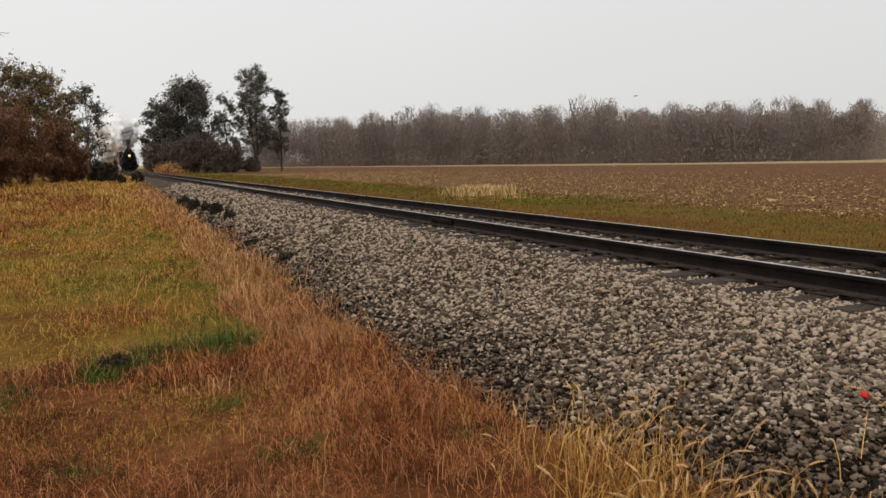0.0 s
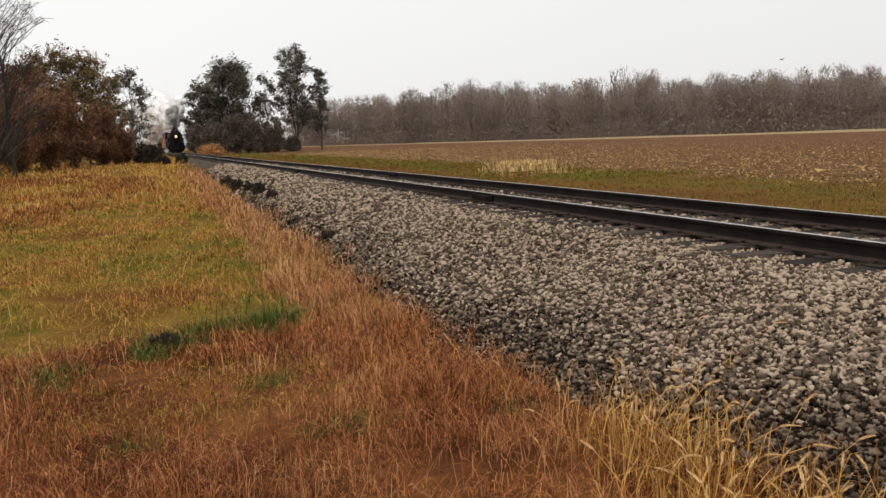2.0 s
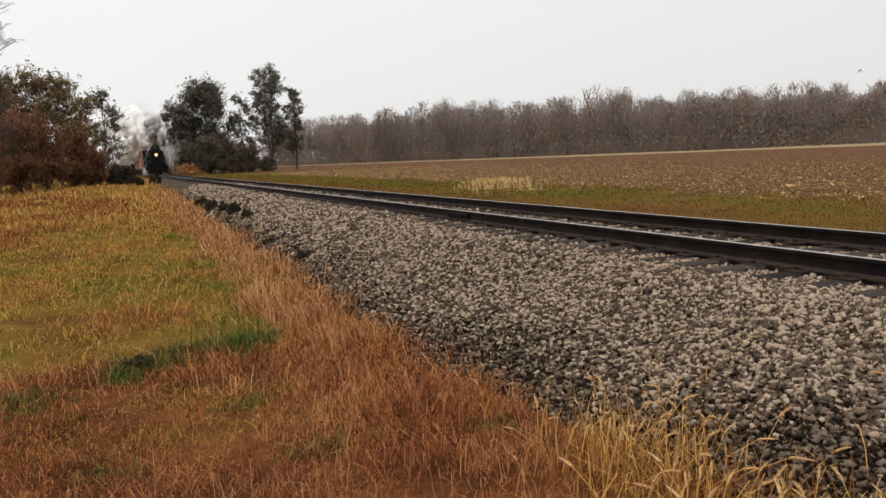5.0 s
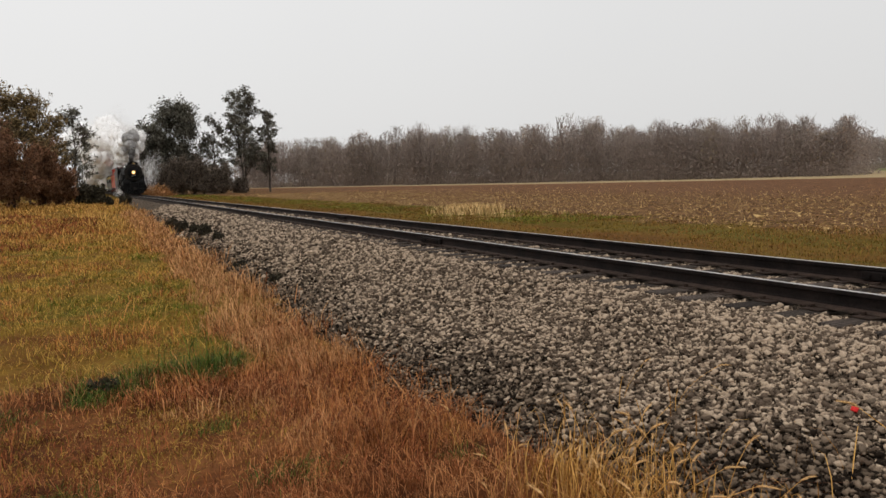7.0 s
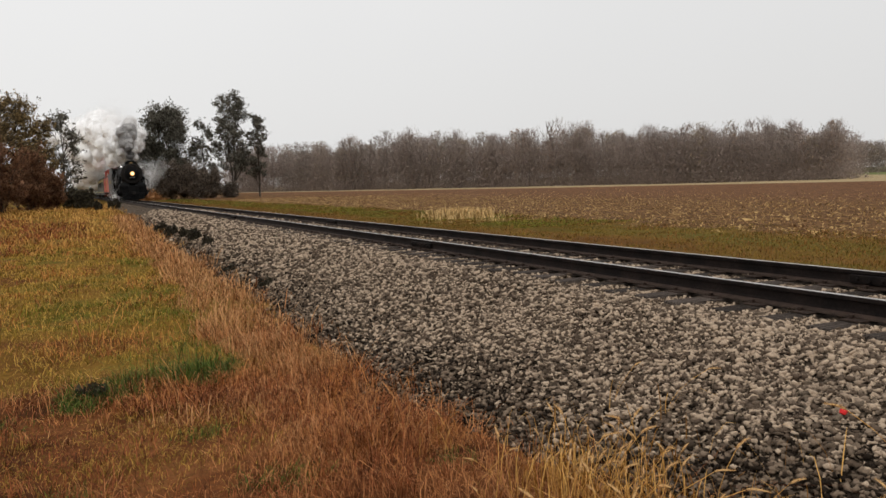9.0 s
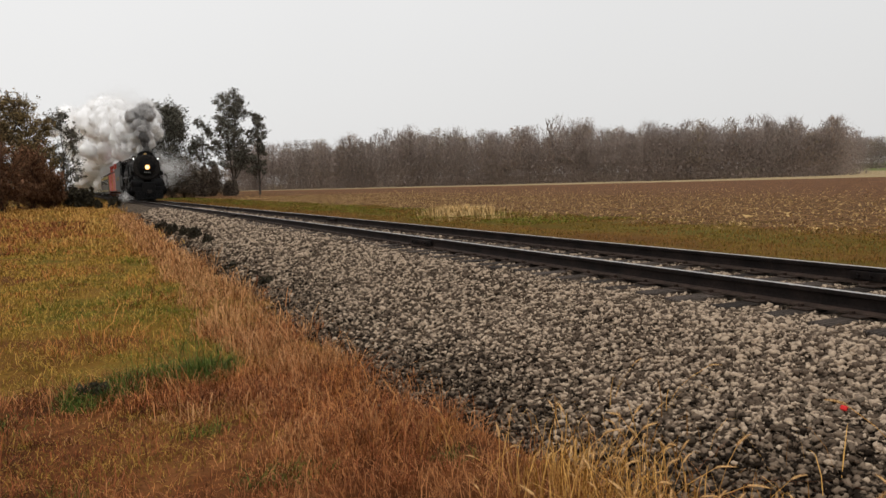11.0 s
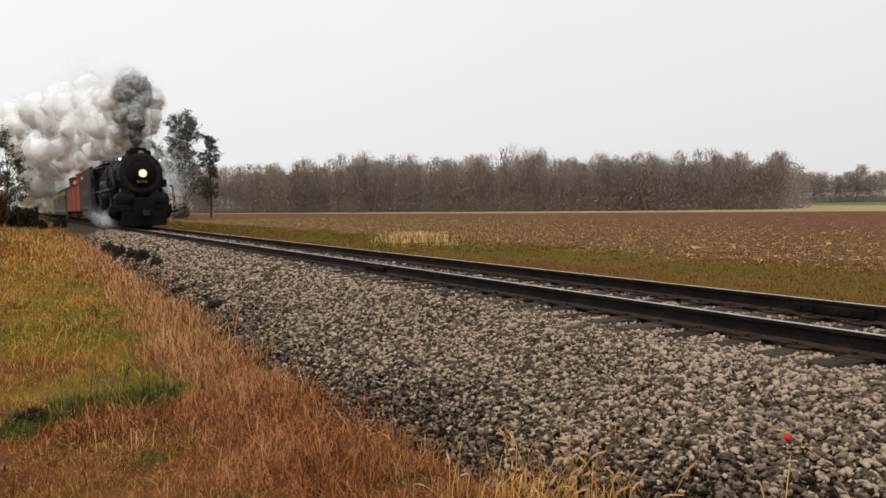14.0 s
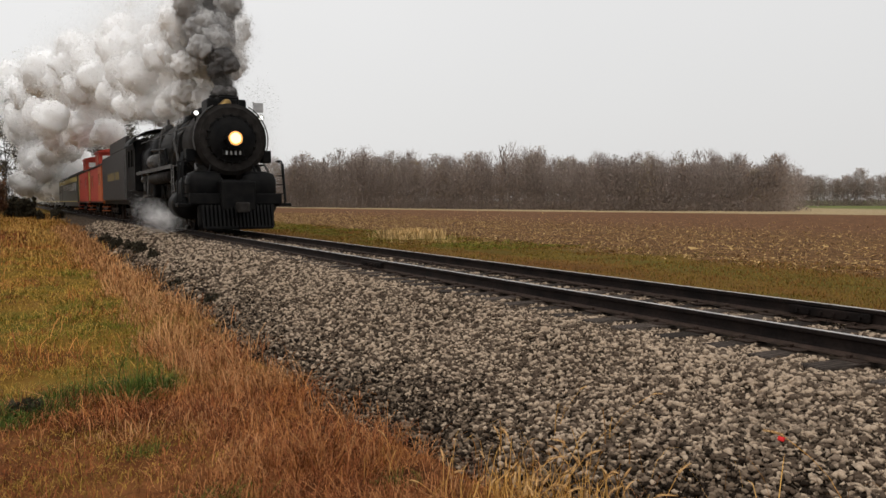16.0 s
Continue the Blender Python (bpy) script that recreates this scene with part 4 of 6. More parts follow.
def woods(name, line, profile, mats, n, depth, seed, label, leaf_share=0.35):
    """A far wood's edge: bare and thinly leaved trees along a line of the plan, as one mesh of twigs, one of brush and one of leaves for each tint.
    profile: (share of the line, height of the wood there)."""
    rnd = np.random.default_rng(seed)
    tm = [bare_template(100 + k) for k in range(5)]
    groups = {k: ([], []) for k in range(len(mats))}
    count = {k: 0 for k in groups}
    (xa, ya), (xb, yb) = line
    nx, ny = (yb - ya), -(xb - xa)
    ln = math.hypot(nx, ny)
    nx, ny = nx / ln, ny / ln
    if nx * xa + ny * ya < 0:
        nx, ny = -nx, -ny

    def add(k, V, F):
        groups[k][0].append(V), groups[k][1].append(F + count[k])
        count[k] += len(V)

    def sprays(base, way, length, wide):
        """Slim upright three-cornered twigs."""
        side = np.cross(way, rnd.normal(0, 1, way.shape))
        side /= np.linalg.norm(side, axis=1)[:, None] + 1e-9
        V = np.stack([base - side * wide, base + side * wide, base + way * length[:, None]], 1)
        return V.reshape(-1, 3), np.arange(len(base) * 3).reshape(-1, 3)

    for i in range(n):
        s = (i + rnd.uniform(0, 1)) / n
        dp = depth * rnd.uniform(0, 1) ** 1.3
        x, y = xa + (xb - xa) * s + nx * dp, ya + (yb - ya) * s + ny * dp
        tall = rnd.uniform(0, 1) < 0.22
        h = float(np.interp(s, [q[0] for q in profile], [q[1] for q in profile])) * (rnd.uniform(0.95, 1.06) if tall else rnd.uniform(0.70, 0.95)) * (1 + 0.03 * math.sin(31 * s))
        z0 = float(ground_z(x, y)) - 0.2
        V, F = tm[int(rnd.integers(0, 5))]
        a, w = rnd.uniform(0, 6.28), h * rnd.uniform(0.4, 0.65)
        c, sn = math.cos(a), math.sin(a)
        add(0, np.stack([(V[:, 0] * c - V[:, 1] * sn) * w + x, (V[:, 0] * sn + V[:, 1] * c) * w + y, V[:, 2] * h + z0], 1), np.concatenate([F[:, :3], F[:, [0, 2, 3]]]))
        # a fan of fine twigs makes the crown's soft top
        m = 330
        u = rnd.uniform(0.35, 0.93, m)
        wd = h * 0.17 * np.sqrt(np.clip(1.05 - u, 0.04, 1)) * 1.5
        way = np.stack([rnd.normal(0, 0.42, m), rnd.normal(0, 0.42, m), rnd.uniform(0.5, 1.2, m)], 1)
        P = np.stack([x + rnd.normal(0, 0.6, m) * wd, y + rnd.normal(0, 0.6, m) * wd, z0 + h * u], 1)
        add(0, *sprays(P, way, np.minimum(rnd.uniform(0.7, 2.2, m), (1.0 - u) * h * 0.8 + 0.5), 0.05))
        # brush and trunks in depth close the foot
        m = 850
        u = rnd.uniform(0, 1, m) ** 1.15 * 0.80
        far = 3.6 * np.sqrt(np.clip(1.15 - u, 0.2, 1.0))
        P = np.stack([x + rnd.uniform(-1.3, 1.3, m) * far, y + rnd.uniform(-1.3, 1.3, m) * far, z0 + u * h], 1)
        add(1, *leaf_cards(P, 0.15, 1, 0.21, rnd, 0.45))
        if rnd.uniform(0, 1) < leaf_share:
            k, m = int(rnd.integers(2, len(mats))), 420
            u = rnd.uniform(0.25, 1.0, m)
            wd = 0.17 * h * np.sqrt(np.clip(1.08 - u, 0.05, 1))
            add(k, *leaf_cards(np.stack([x + rnd.normal(0, 0.9, m) * wd, y + rnd.normal(0, 0.9, m) * wd, z0 + h * u], 1), 0.15, 1, 0.19, rnd, 0.3))
    for k, mat in enumerate(mats):
        if groups[k][0]:
            tagged(new(name if k == 0 else name + "_leaves", array_mesh(name, np.concatenate(groups[k][0]), np.concatenate(groups[k][1]), mat)), label if k == 0 else "sparse leaves of the far wood, paled by haze in their colour", "woods", kind="stuff")


def polar(deg, dist):
    return dist * math.sin(radians(deg)), dist * math.cos(radians(deg))


def build_trees():
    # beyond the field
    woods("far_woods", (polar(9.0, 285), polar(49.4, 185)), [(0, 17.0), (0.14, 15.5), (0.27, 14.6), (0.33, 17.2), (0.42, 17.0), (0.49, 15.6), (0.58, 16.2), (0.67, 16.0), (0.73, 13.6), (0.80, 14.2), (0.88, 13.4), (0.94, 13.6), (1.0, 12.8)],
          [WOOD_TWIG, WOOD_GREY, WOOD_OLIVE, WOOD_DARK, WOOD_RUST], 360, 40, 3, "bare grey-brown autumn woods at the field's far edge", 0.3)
    woods("distant_woods", (polar(45, 345), polar(66, 345)), [(0, 13), (1, 13)], [WOOD_TWIG, WOOD_GREY, WOOD_OLIVE, WOOD_RUST], 100, 30, 9, "distant woods in haze-paled colours behind a green field", 0.4)
    # beyond the track, far along it
    for deg, dist, h, w, leaf, lb, sd, cards, size, base, clumps, stems, airy in (
            (4.0, 172, 13.8, 6.4, LEAF_DARK, "dark olive leafy tree beside the track", 11, 20000, 0.16, 0.06, 80, 1, 0.15),
            (6.0, 176, 18.2, 9.8, LEAF_DARK, "dense dark green tree beside the track", 12, 40000, 0.16, 0.08, 150, 2, 0.1),
            (8.15, 174, 15.8, 4.6, LEAF_DARK, "dark thin-leaved tree among brush", 14, 5000, 0.14, 0.15, 34, 1, 0.5),
            (10.05, 168, 20.3, 7.0, LEAF_DARK, "tall cottonwood with open crown at the field's corner", 15, 15000, 0.14, 0.26, 85, 3, 0.5),
            (11.7, 167, 16.3, 4.2, LEAF_DARK, "tall thin-leaved tree at the field's corner", 16, 7000, 0.14, 0.24, 44, 1, 0.5)):
        x, y = polar(deg, dist)
        tree(x, y, h, w, leaf, lb, sd, cards, size, base, clumps=clumps, stems=stems, airy=airy)
    for k, (deg, dist, h, w) in enumerate(((3.4, 165, 5.5, 4), (4.6, 164, 6.5, 5.5), (6.0, 163, 7, 5.5), (7.4, 162, 7.5, 5.5), (8.6, 163, 6, 4.5), (9.9, 164, 2.6, 4), (4.4, 150, 0.9, 5), (5.3, 163, 6, 5), (6.8, 164, 6.5, 5), (8.0, 161, 5, 4))):
        x, y = polar(deg, dist)
        bush(x, y, h, w, LEAF_BRUSH if k != 6 else STRAW_TAN, "leafless brown brush beside the track" if k != 6 else "straw-coloured brush on the bank", 40 + k, 50, 0.13, "brush", "brush", 0.6)
    # near side, beyond the verge
    for deg, dist, h, w, leaf, lb, sd, cards, size, clumps, airy in (
            (-3.1, 97, 11.9, 5.0, LEAF_OLIVE, "olive-brown autumn tree behind the verge", 21, 17000, 0.10, 80, 0.2),
            (-4.9, 96, 12.1, 5.2, LEAF_OLIVE, "olive-russet autumn tree behind the verge", 22, 17000, 0.10, 80, 0.2),
            (-0.35, 112, 11.7, 4.3, LEAF_DARK, "slender half-bare tree beside the track", 24, 5500, 0.11, 44, 0.6),
            (-1.7, 100, 9.6, 3.6, LEAF_OLIVE, "brown-leaved autumn tree beside the track", 26, 8000, 0.10, 44, 0.3),
            (-6.8, 84, 9.4, 5.6, LEAF_RUST, "russet autumn tree behind the verge", 25, 15000, 0.10, 70, 0.2)):
        x, y = polar(deg, dist)
        tree(x, y, h, w, leaf, lb, sd, cards, size, 0.12, clumps=clumps, airy=airy)
    for k, (deg, dist, h, w, leaf) in enumerate(((-2.3, 88, 5.6, 3.4, LEAF_RUST), (-3.9, 84, 6.6, 5, LEAF_RUST), (-5.4, 80, 6.6, 5, LEAF_RUST), (-7.0, 76, 6.4, 5, LEAF_RUST), (-8.8, 74, 6.4, 5, LEAF_RUST), (-1.2, 90, 3.8, 2.8, LEAF_RUST), (-10.6, 74, 6.5, 5, LEAF_OLIVE))):
        x, y = polar(deg, dist)
        bush(x, y, h, w, leaf, "dense rust-brown thicket behind the verge", 60 + k, 60, 0.105, "thicket", "thicket", 0.55)
    for k, (deg, dist, h, w) in enumerate(((0.75, 88, 1.9, 1.8), (1.45, 84, 0.7, 0.6), (2.45, 82, 0.9, 0.8), (0.1, 92, 2.0, 2.0))):
        x, y = polar(deg, dist)
        bush(x, y, h, w, WEED, "dark green shrub at the edge of the ballast", 80 + k, 22, 0.10, "shrub", "shrub")
    # bare trees in front of the thicket
    for deg, dist, h, w, sd in ((-8.4, 62, 16.5, 6.5, 31), (-7.5, 64, 15.0, 5.5, 32), (-11.0, 58, 16, 7, 33)):
        x, y = polar(deg, dist)
        tree(x, y, h, w, None, "leafless grey tree with fine upright twigs", sd, 0, 0.1, 0.15, name="bare_tree", clumps=70)
    # dark weeds on the ballast's edge
    for k, (deg, dist, h, w) in enumerate(((7.3, 28.0, 0.40, 0.42), (5.9, 31.7, 0.45, 0.45), (5.2, 36.0, 0.45, 0.5), (9.4, 18.3, 0.14, 0.28), (6.6, 29.8, 0.30, 0.35), (0.2, 8.15, 0.10, 0.20), (11.8, 15.4, 0.10, 0.2), (8.0, 25.5, 0.22, 0.35))):
        x, y = polar(deg, dist)
        bush(x, y, h, w, WEED, "small dark weed at the foot of the ballast" if k != 5 else "dark weed clump in the grass", 90 + k, 16, 0.028, "weed", "weed", 0.3)
    # lone pale post at the wood's edge
    bm = bmnew()
    cyl(bm, (0, 0, -0.3), (0, 0, 7.5), 0.14, 0.09, seg=8)
    x, y = polar(40.8, 200)
    p = part("dead_tree", bm, STEAMPIPE, None)
    p.location = (x, y, float(ground_z(x, y)))
    tagged(p, "pale bare dead trunk standing at the wood's edge", "dead tree")
    # litter on the stones
    bm = bmnew()
    box(bm, -0.035, 0.035, -0.02, 0.02, 0, 0.03, 0.008)
    x, y = 4.06, 3.40
    p = part("litter", bm, REDPLASTIC, None)
    p.location, p.rotation_euler = (x, y, float(bed_z(x, y)) + 0.012), (0.2, 0.3, 0.5)
    tagged(p, "small bright red scrap lying on the ballast", "litter")

# ---- train: local y = 0 at the headlight, +y towards the rear, rail tops at z = 0 ----
def wheel_mesh(r, width, spokes, weight):
    """Spoked wheel about the x axis at the origin, tyre with flange."""
    bm = bmnew()
    cyl(bm, (-width / 2, 0, 0), (width / 2, 0, 0), r, seg=36, cap=False)
    cyl(bm, (-width / 2, 0, 0), (width / 2, 0, 0), r * 0.84, seg=36, cap=False)
    for s in (-1, 1):
        ring = [bm.verts.new((s * width / 2, math.cos(a) * q, math.sin(a) * q)) for q in (r * 0.84, r) for a in [2 * math.pi * i / 36 for i in range(36)]]
        for i in range(36):
            bm.faces.new((ring[i], ring[(i + 1) % 36], ring[36 + (i + 1) % 36], ring[36 + i]))
    cyl(bm, (width / 2, 0, 0), (width / 2 + 0.03, 0, 0), r + 0.03, seg=36)
    cyl(bm, (-width * 0.6, 0, 0), (width * 0.6, 0, 0), r * 0.2, seg=16)
    for k in range(spokes):
        a = 2 * math.pi * k / spokes
        cyl(bm, (0, math.cos(a) * r * 0.15, math.sin(a) * r * 0.15), (0, math.cos(a) * r * 0.88, math.sin(a) * r * 0.88), 0.055, 0.045, seg=6)
    if weight:
        box(bm, -width * 0.4, width * 0.4, -r * 0.55, r * 0.55, -r * 0.84, -r * 0.42, 0.04)
        cyl(bm, (-width * 0.9, 0, 0.36), (width * 0.5, 0, 0.36), 0.13, seg=12)
    me = bpy.data.meshes.new("wheel")
    bm.to_mesh(me)
    bm.free()
    return finish(me, BLACK)


DRIVER_R, PILOT_R, TRUCK_R = 0.875, 0.46, 0.42
DRIVERS = (4.2, 6.0, 7.8, 9.6)
SPIN = []            # (object, local place, radius, phase)
RODS = []            # (object, local place)
HULLS = []           # (thing, offset behind the headlight)
PUFFS = []
BELL = []


def build_engine():
    e = thing("steam_locomotive", "black steam locomotive with a glowing headlight, under steam", "locomotive")
    HULLS.append((e, 0.0))
    zb = 3.1
    # boiler
    bm = bmnew()
    cyl(bm, (0, 2.7, zb), (0, 7.5, zb), 1.08, 1.14, seg=40)
    cyl(bm, (0, 7.5, zb), (0, 12.3, zb), 1.14, 1.2, seg=40)
    boiler = part("boiler", bm, BLACK, e, "black lagged boiler barrel", True)
    band = bmnew()
    cyl(band, (0, -0.035, 0), (0, 0.035, 0), 1.125, seg=40)
    band_me = bpy.data.meshes.new("boiler_band")
    band.to_mesh(band_me)
    band.free()
    finish(band_me, GREYBOX)
    for y in (2.75, 3.5, 5.0, 6.4):
        same("boiler_band", band_me, boiler, (0, y, zb))
    bm = bmnew()
    cyl(bm, (0, 0.32, zb), (0, 2.7, zb), 1.15, seg=48)
    cyl(bm, (0, 0.26, zb), (0, 0.34, zb), 1.19, seg=48)
    smokebox = part("smokebox", bm, GREYBOX, e, "dark graphite smokebox", True)
    # smokebox front and door
    bm = bmnew()
    cyl(bm, (0, 0.27, zb), (0, 0.20, zb), 1.12, 1.06, seg=48)
    front = part("smokebox_front", bm, GREYBOX, e)
    bm = bmnew()
    cyl(bm, (0, 0.2, zb), (0, 0.13, zb), 0.80, 0.76, seg=40)
    cyl(bm, (0, 0.13, zb), (0, 0.06, zb), 0.74, 0.55, seg=40)
    cyl(bm, (0, 0.06, zb), (0, 0.02, zb), 0.55, 0.3, seg=40)
    door = part("smokebox_door", bm, BLACK, e, "", False)
    dog = bmnew()
    box(dog, -0.03, 0.03, -0.05, 0.03, -0.06, 0.06, 0.012)
    cyl(dog, (0, -0.05, 0), (0, -0.085, 0), 0.022, seg=6)
    dog_me = bpy.data.meshes.new("door_dog")
    dog.to_mesh(dog_me)
    dog.free()
    finish(dog_me, BLACK)
    for k in range(20):
        a = 2 * math.pi * k / 20
        same("door_dog", dog_me, door, (0.79 * math.cos(a), 0.16, zb + 0.79 * math.sin(a)), (0, math.pi / 2 - a, 0))
    bolt = bmnew()
    cyl(bolt, (0, 0.0, 0), (0, -0.03, 0), 0.02, seg=6)
    bolt_me = bpy.data.meshes.new("bolt")
    bolt.to_mesh(bolt_me)
    bolt.free()
    finish(bolt_me, BLACK)
    for k in range(32):
        a = 2 * math.pi * (k + 0.5) / 32
        same("bolt", bolt_me, front, (1.02 * math.cos(a), 0.205, zb + 1.02 * math.sin(a)))
    # headlight
    bm = bmnew()
    cyl(bm, (0, 0.05, zb), (0, -0.34, zb), 0.25, 0.27, seg=28)
    cyl(bm, (0, -0.34, zb), (0, -0.38, zb), 0.285, seg=28)
    box(bm, -0.2, 0.2, -0.3, 0.08, zb - 0.34, zb - 0.26, 0.02)
    box(bm, -0.34, -0.2, -0.2, 0.05, zb - 0.07, zb + 0.02, 0.01)
    hl = part("headlight", bm, BLACK, e, "round headlight housing")
    bm = bmnew()
    cyl(bm, (0, -0.375, zb), (0, -0.386, zb), 0.235, 0.23, seg=28)
    part("reflector", bm, LAMP_AMBER, hl, "amber ring that glows as the headlight's lit reflector")
    bm = bmnew()
    cyl(bm, (0, -0.38, zb), (0, -0.40, zb), 0.18, 0.165, seg=28)
    part("lens", bm, LAMP_WARM, hl, "glowing warm yellow lens")
    # number plate below the lamp: four plain bars
    bm = bmnew()
    box(bm, -0.36, 0.36, -0.06, -0.02, zb - 0.55, zb - 0.36, 0.01)
    plate = part("number_plate", bm, BLACK, e)
    for k in range(4):
        bm = bmnew()
        box(bm, -0.26 + 0.15 * k, -0.20 + 0.15 * k, -0.068, -0.058, zb - 0.52, zb - 0.39)
        part("plain_bar", bm, FLAG, plate)
    # stack, its casing, the bell
    bm = bmnew()
    box(bm, -0.66, 0.66, 0.75, 1.75, 4.05, 4.5, 0.07)
    part("stack_casing", bm, BLACK, e)
    bm = bmnew()
    cyl(bm, (0, 1.25, 4.1), (0, 1.25, 4.62), 0.42, 0.46, seg=28, cap=False)
    cyl(bm, (0, 1.25, 4.56), (0, 1.25, 4.63), 0.49, seg=28, cap=False)
    cyl(bm, (0, 1.25, 4.3), (0, 1.25, 4.31), 0.4, seg=28)
    part("smokestack", bm, BLACK, e)
    bm = bmnew()
    pipe(bm, [(-0.3, 0.5, 4.12), (-0.3, 0.5, 4.5), (0.3, 0.5, 4.5), (0.3, 0.5, 4.12)], 0.035)
    yoke = part("bell_yoke", bm, BLACK, e)
    bm = bmnew()
    cyl(bm, (0, 0, -0.30), (0, 0, -0.12), 0.22, 0.15, seg=24, cap=False)
    dome(bm, (0, 0, -0.13), 0.152, 1, 1, 0.8, 2)
    cyl(bm, (0, 0, -0.33), (0, 0, -0.30), 0.235, 0.22, seg=24, cap=False)
    bell = part("bell", bm, BRASS, e, "polished swinging bell", True)
    BELL.append(bell)
    # marker lamps and the flag board
    for x, z in ((-1.12, 3.93), (1.02, 3.86)):
        bm = bmnew()
        cyl(bm, (x, 0.55, z), (x, 0.28, z), 0.11, seg=16)
        cyl(bm, (x, 0.42, z - 0.26), (x, 0.42, z - 0.08), 0.03, seg=8)
        ml = part("marker_lamp", bm, BLACK, e)
        bm = bmnew()
        cyl(bm, (x, 0.28, z), (x, 0.262, z), 0.075, seg=16)
        part("lens", bm, LAMP_WHITE, ml, "white glowing lens")
    bm = bmnew()
    box(bm, 0.82, 1.14, 0.42, 0.435, 4.05, 4.37)
    cyl(bm, (0.8, 0.43, 3.7), (0.8, 0.43, 4.4), 0.015, seg=6)
    part("flag", bm, FLAG, e, "small grey-white flag on a staff")
    # number boards
    for s in (-1, 1):
        bm = bmnew()
        box(bm, min(s * 1.12, s * 1.42), max(s * 1.12, s * 1.42), 0.5, 0.95, 2.35, 2.78, 0.03)
        part("number_board", bm, BLACK, e)
    # front hand rails round the smokebox
    for s in (-1, 1):
        bm = bmnew()
        pts = [(s * 1.24 * math.sin(a), 0.24, zb + 1.24 * math.cos(a)) for a in [radians(d) for d in range(28, 118, 10)]]
        pipe(bm, pts, 0.02, 6)
        part("front_handrail", bm, STEAMPIPE, e)
        bm = bmnew()
        pipe(bm, [(s * 1.23, 0.5, 3.55), (s * 1.23, 4.5, 3.6), (s * 1.28, 12.0, 3.65)], 0.022, 6)
        part("side_handrail", bm, STEAMPIPE, e)
    # running boards with their bright edge
    for s in (-1, 1):
        bm = bmnew()
        box(bm, min(s * 1.0, s * 1.52), max(s * 1.0, s * 1.52), 2.9, 12.0, 2.28, 2.33, 0.01)
        box(bm, min(s * 1.5, s * 1.53), max(s * 1.5, s * 1.53), 2.9, 12.0, 2.22, 2.36)
        part("running_board", bm, STEAMPIPE, e, "worn grey running board")
    # domes and fittings on top
    bm = bmnew()
    cyl(bm, (0, 3.6, 4.0), (0, 3.6, 4.35), 0.52, 0.48, seg=24)
    dome(bm, (0, 3.6, 4.33), 0.48, 1, 1, 0.4, 2)
    part("sand_dome", bm, BLACK, e, "", True)
    bm = bmnew()
    cyl(bm, (0, 6.3, 4.0), (0, 6.3, 4.3), 0.46, 0.42, seg=24)
    dome(bm, (0, 6.3, 4.29), 0.42, 1, 1, 0.45, 2)
    part("steam_dome", bm, BLACK, e, "", True)
    for y, h in ((7.8, 4.62), (8.2, 4.55), (9.3, 4.5)):
        bm = bmnew()
        cyl(bm, (0.1, y, 4.15), (0.1, y, h), 0.06, 0.04, seg=10)
        part("safety_valve", bm, STEAMPIPE, e)
    # piping on the sides
    for s in (-1, 1):
        for k, pts in enumerate(([(1.2, 3.2, 2.5), (1.32, 3.3, 3.2), (1.18, 3.4, 3.75)], [(1.3, 5.0, 2.4), (1.33, 5.1, 3.0), (1.33, 8.6, 3.15), (1.3, 8.7, 2.4)],
                                 [(1.22, 6.3, 3.9), (1.33, 6.4, 3.3), (1.35, 6.5, 2.35)], [(1.1, 2.4, 2.7), (1.3, 2.0, 2.2), (1.35, 1.9, 1.5)], [(1.4, 9.0, 2.3), (1.45, 9.1, 1.3), (1.4, 12.0, 1.1)])):
            bm = bmnew()
            pipe(bm, [(s * x, y, z) for x, y, z in pts], 0.05 if k != 3 else 0.16, 8)
            part("pipe", bm, BLACK if k % 2 else STEAMPIPE, e)
        bm = bmnew()
        cyl(bm, (s * 1.28, 7.0, 2.65), (s * 1.28, 8.4, 2.65), 0.3, seg=20)
        dome(bm, (s * 1.28, 7.0, 2.65), 0.3, 1, 0.35, 1, 2)
        part("feedwater_pump", bm, STEAMPIPE, e, "grey pump cylinder", True)
        bm = bmnew()
        cyl(bm, (s * 1.25, 4.2, 1.98), (s * 1.25, 8.6, 1.98), 0.24, seg=18)
        dome(bm, (s * 1.25, 4.2, 1.98), 0.24, 1, 0.4, 1, 2)
        part("air_reservoir", bm, GREYBOX, e, "", True)
    # diagonal braces from the smokebox to the front deck, side ladders, whistle, generator, injector
    for s in (-1, 1):
        bm = bmnew()
        pipe(bm, [(s * 0.7, 0.25, 2.25), (s * 0.95, -0.1, 1.32)], 0.035, 8)
        part("deck_brace", bm, BLACK, e)
        bm = bmnew()
        for y in (2.55, 2.95):
            pipe(bm, [(s * 1.5, y, 2.3), (s * 1.56, y - 0.5, 1.2)], 0.022, 6)
        for k in range(4):
            f = 0.15 + 0.22 * k
            pipe(bm, [(s * (1.5 + 0.06 * f), 2.55 - 0.5 * f, 2.3 - 1.1 * f), (s * (1.5 + 0.06 * f), 2.95 - 0.5 * f, 2.3 - 1.1 * f)], 0.018, 6)
        part("side_ladder", bm, STEAMPIPE, e)
        bm = bmnew()
        cyl(bm, (s * 1.35, 10.4, 2.0), (s * 1.35, 10.9, 2.0), 0.14, seg=14)
        cyl(bm, (s * 1.35, 10.65, 2.0), (s * 1.35, 10.65, 1.5), 0.06, seg=10)
        part("injector", bm, STEAMPIPE, e)
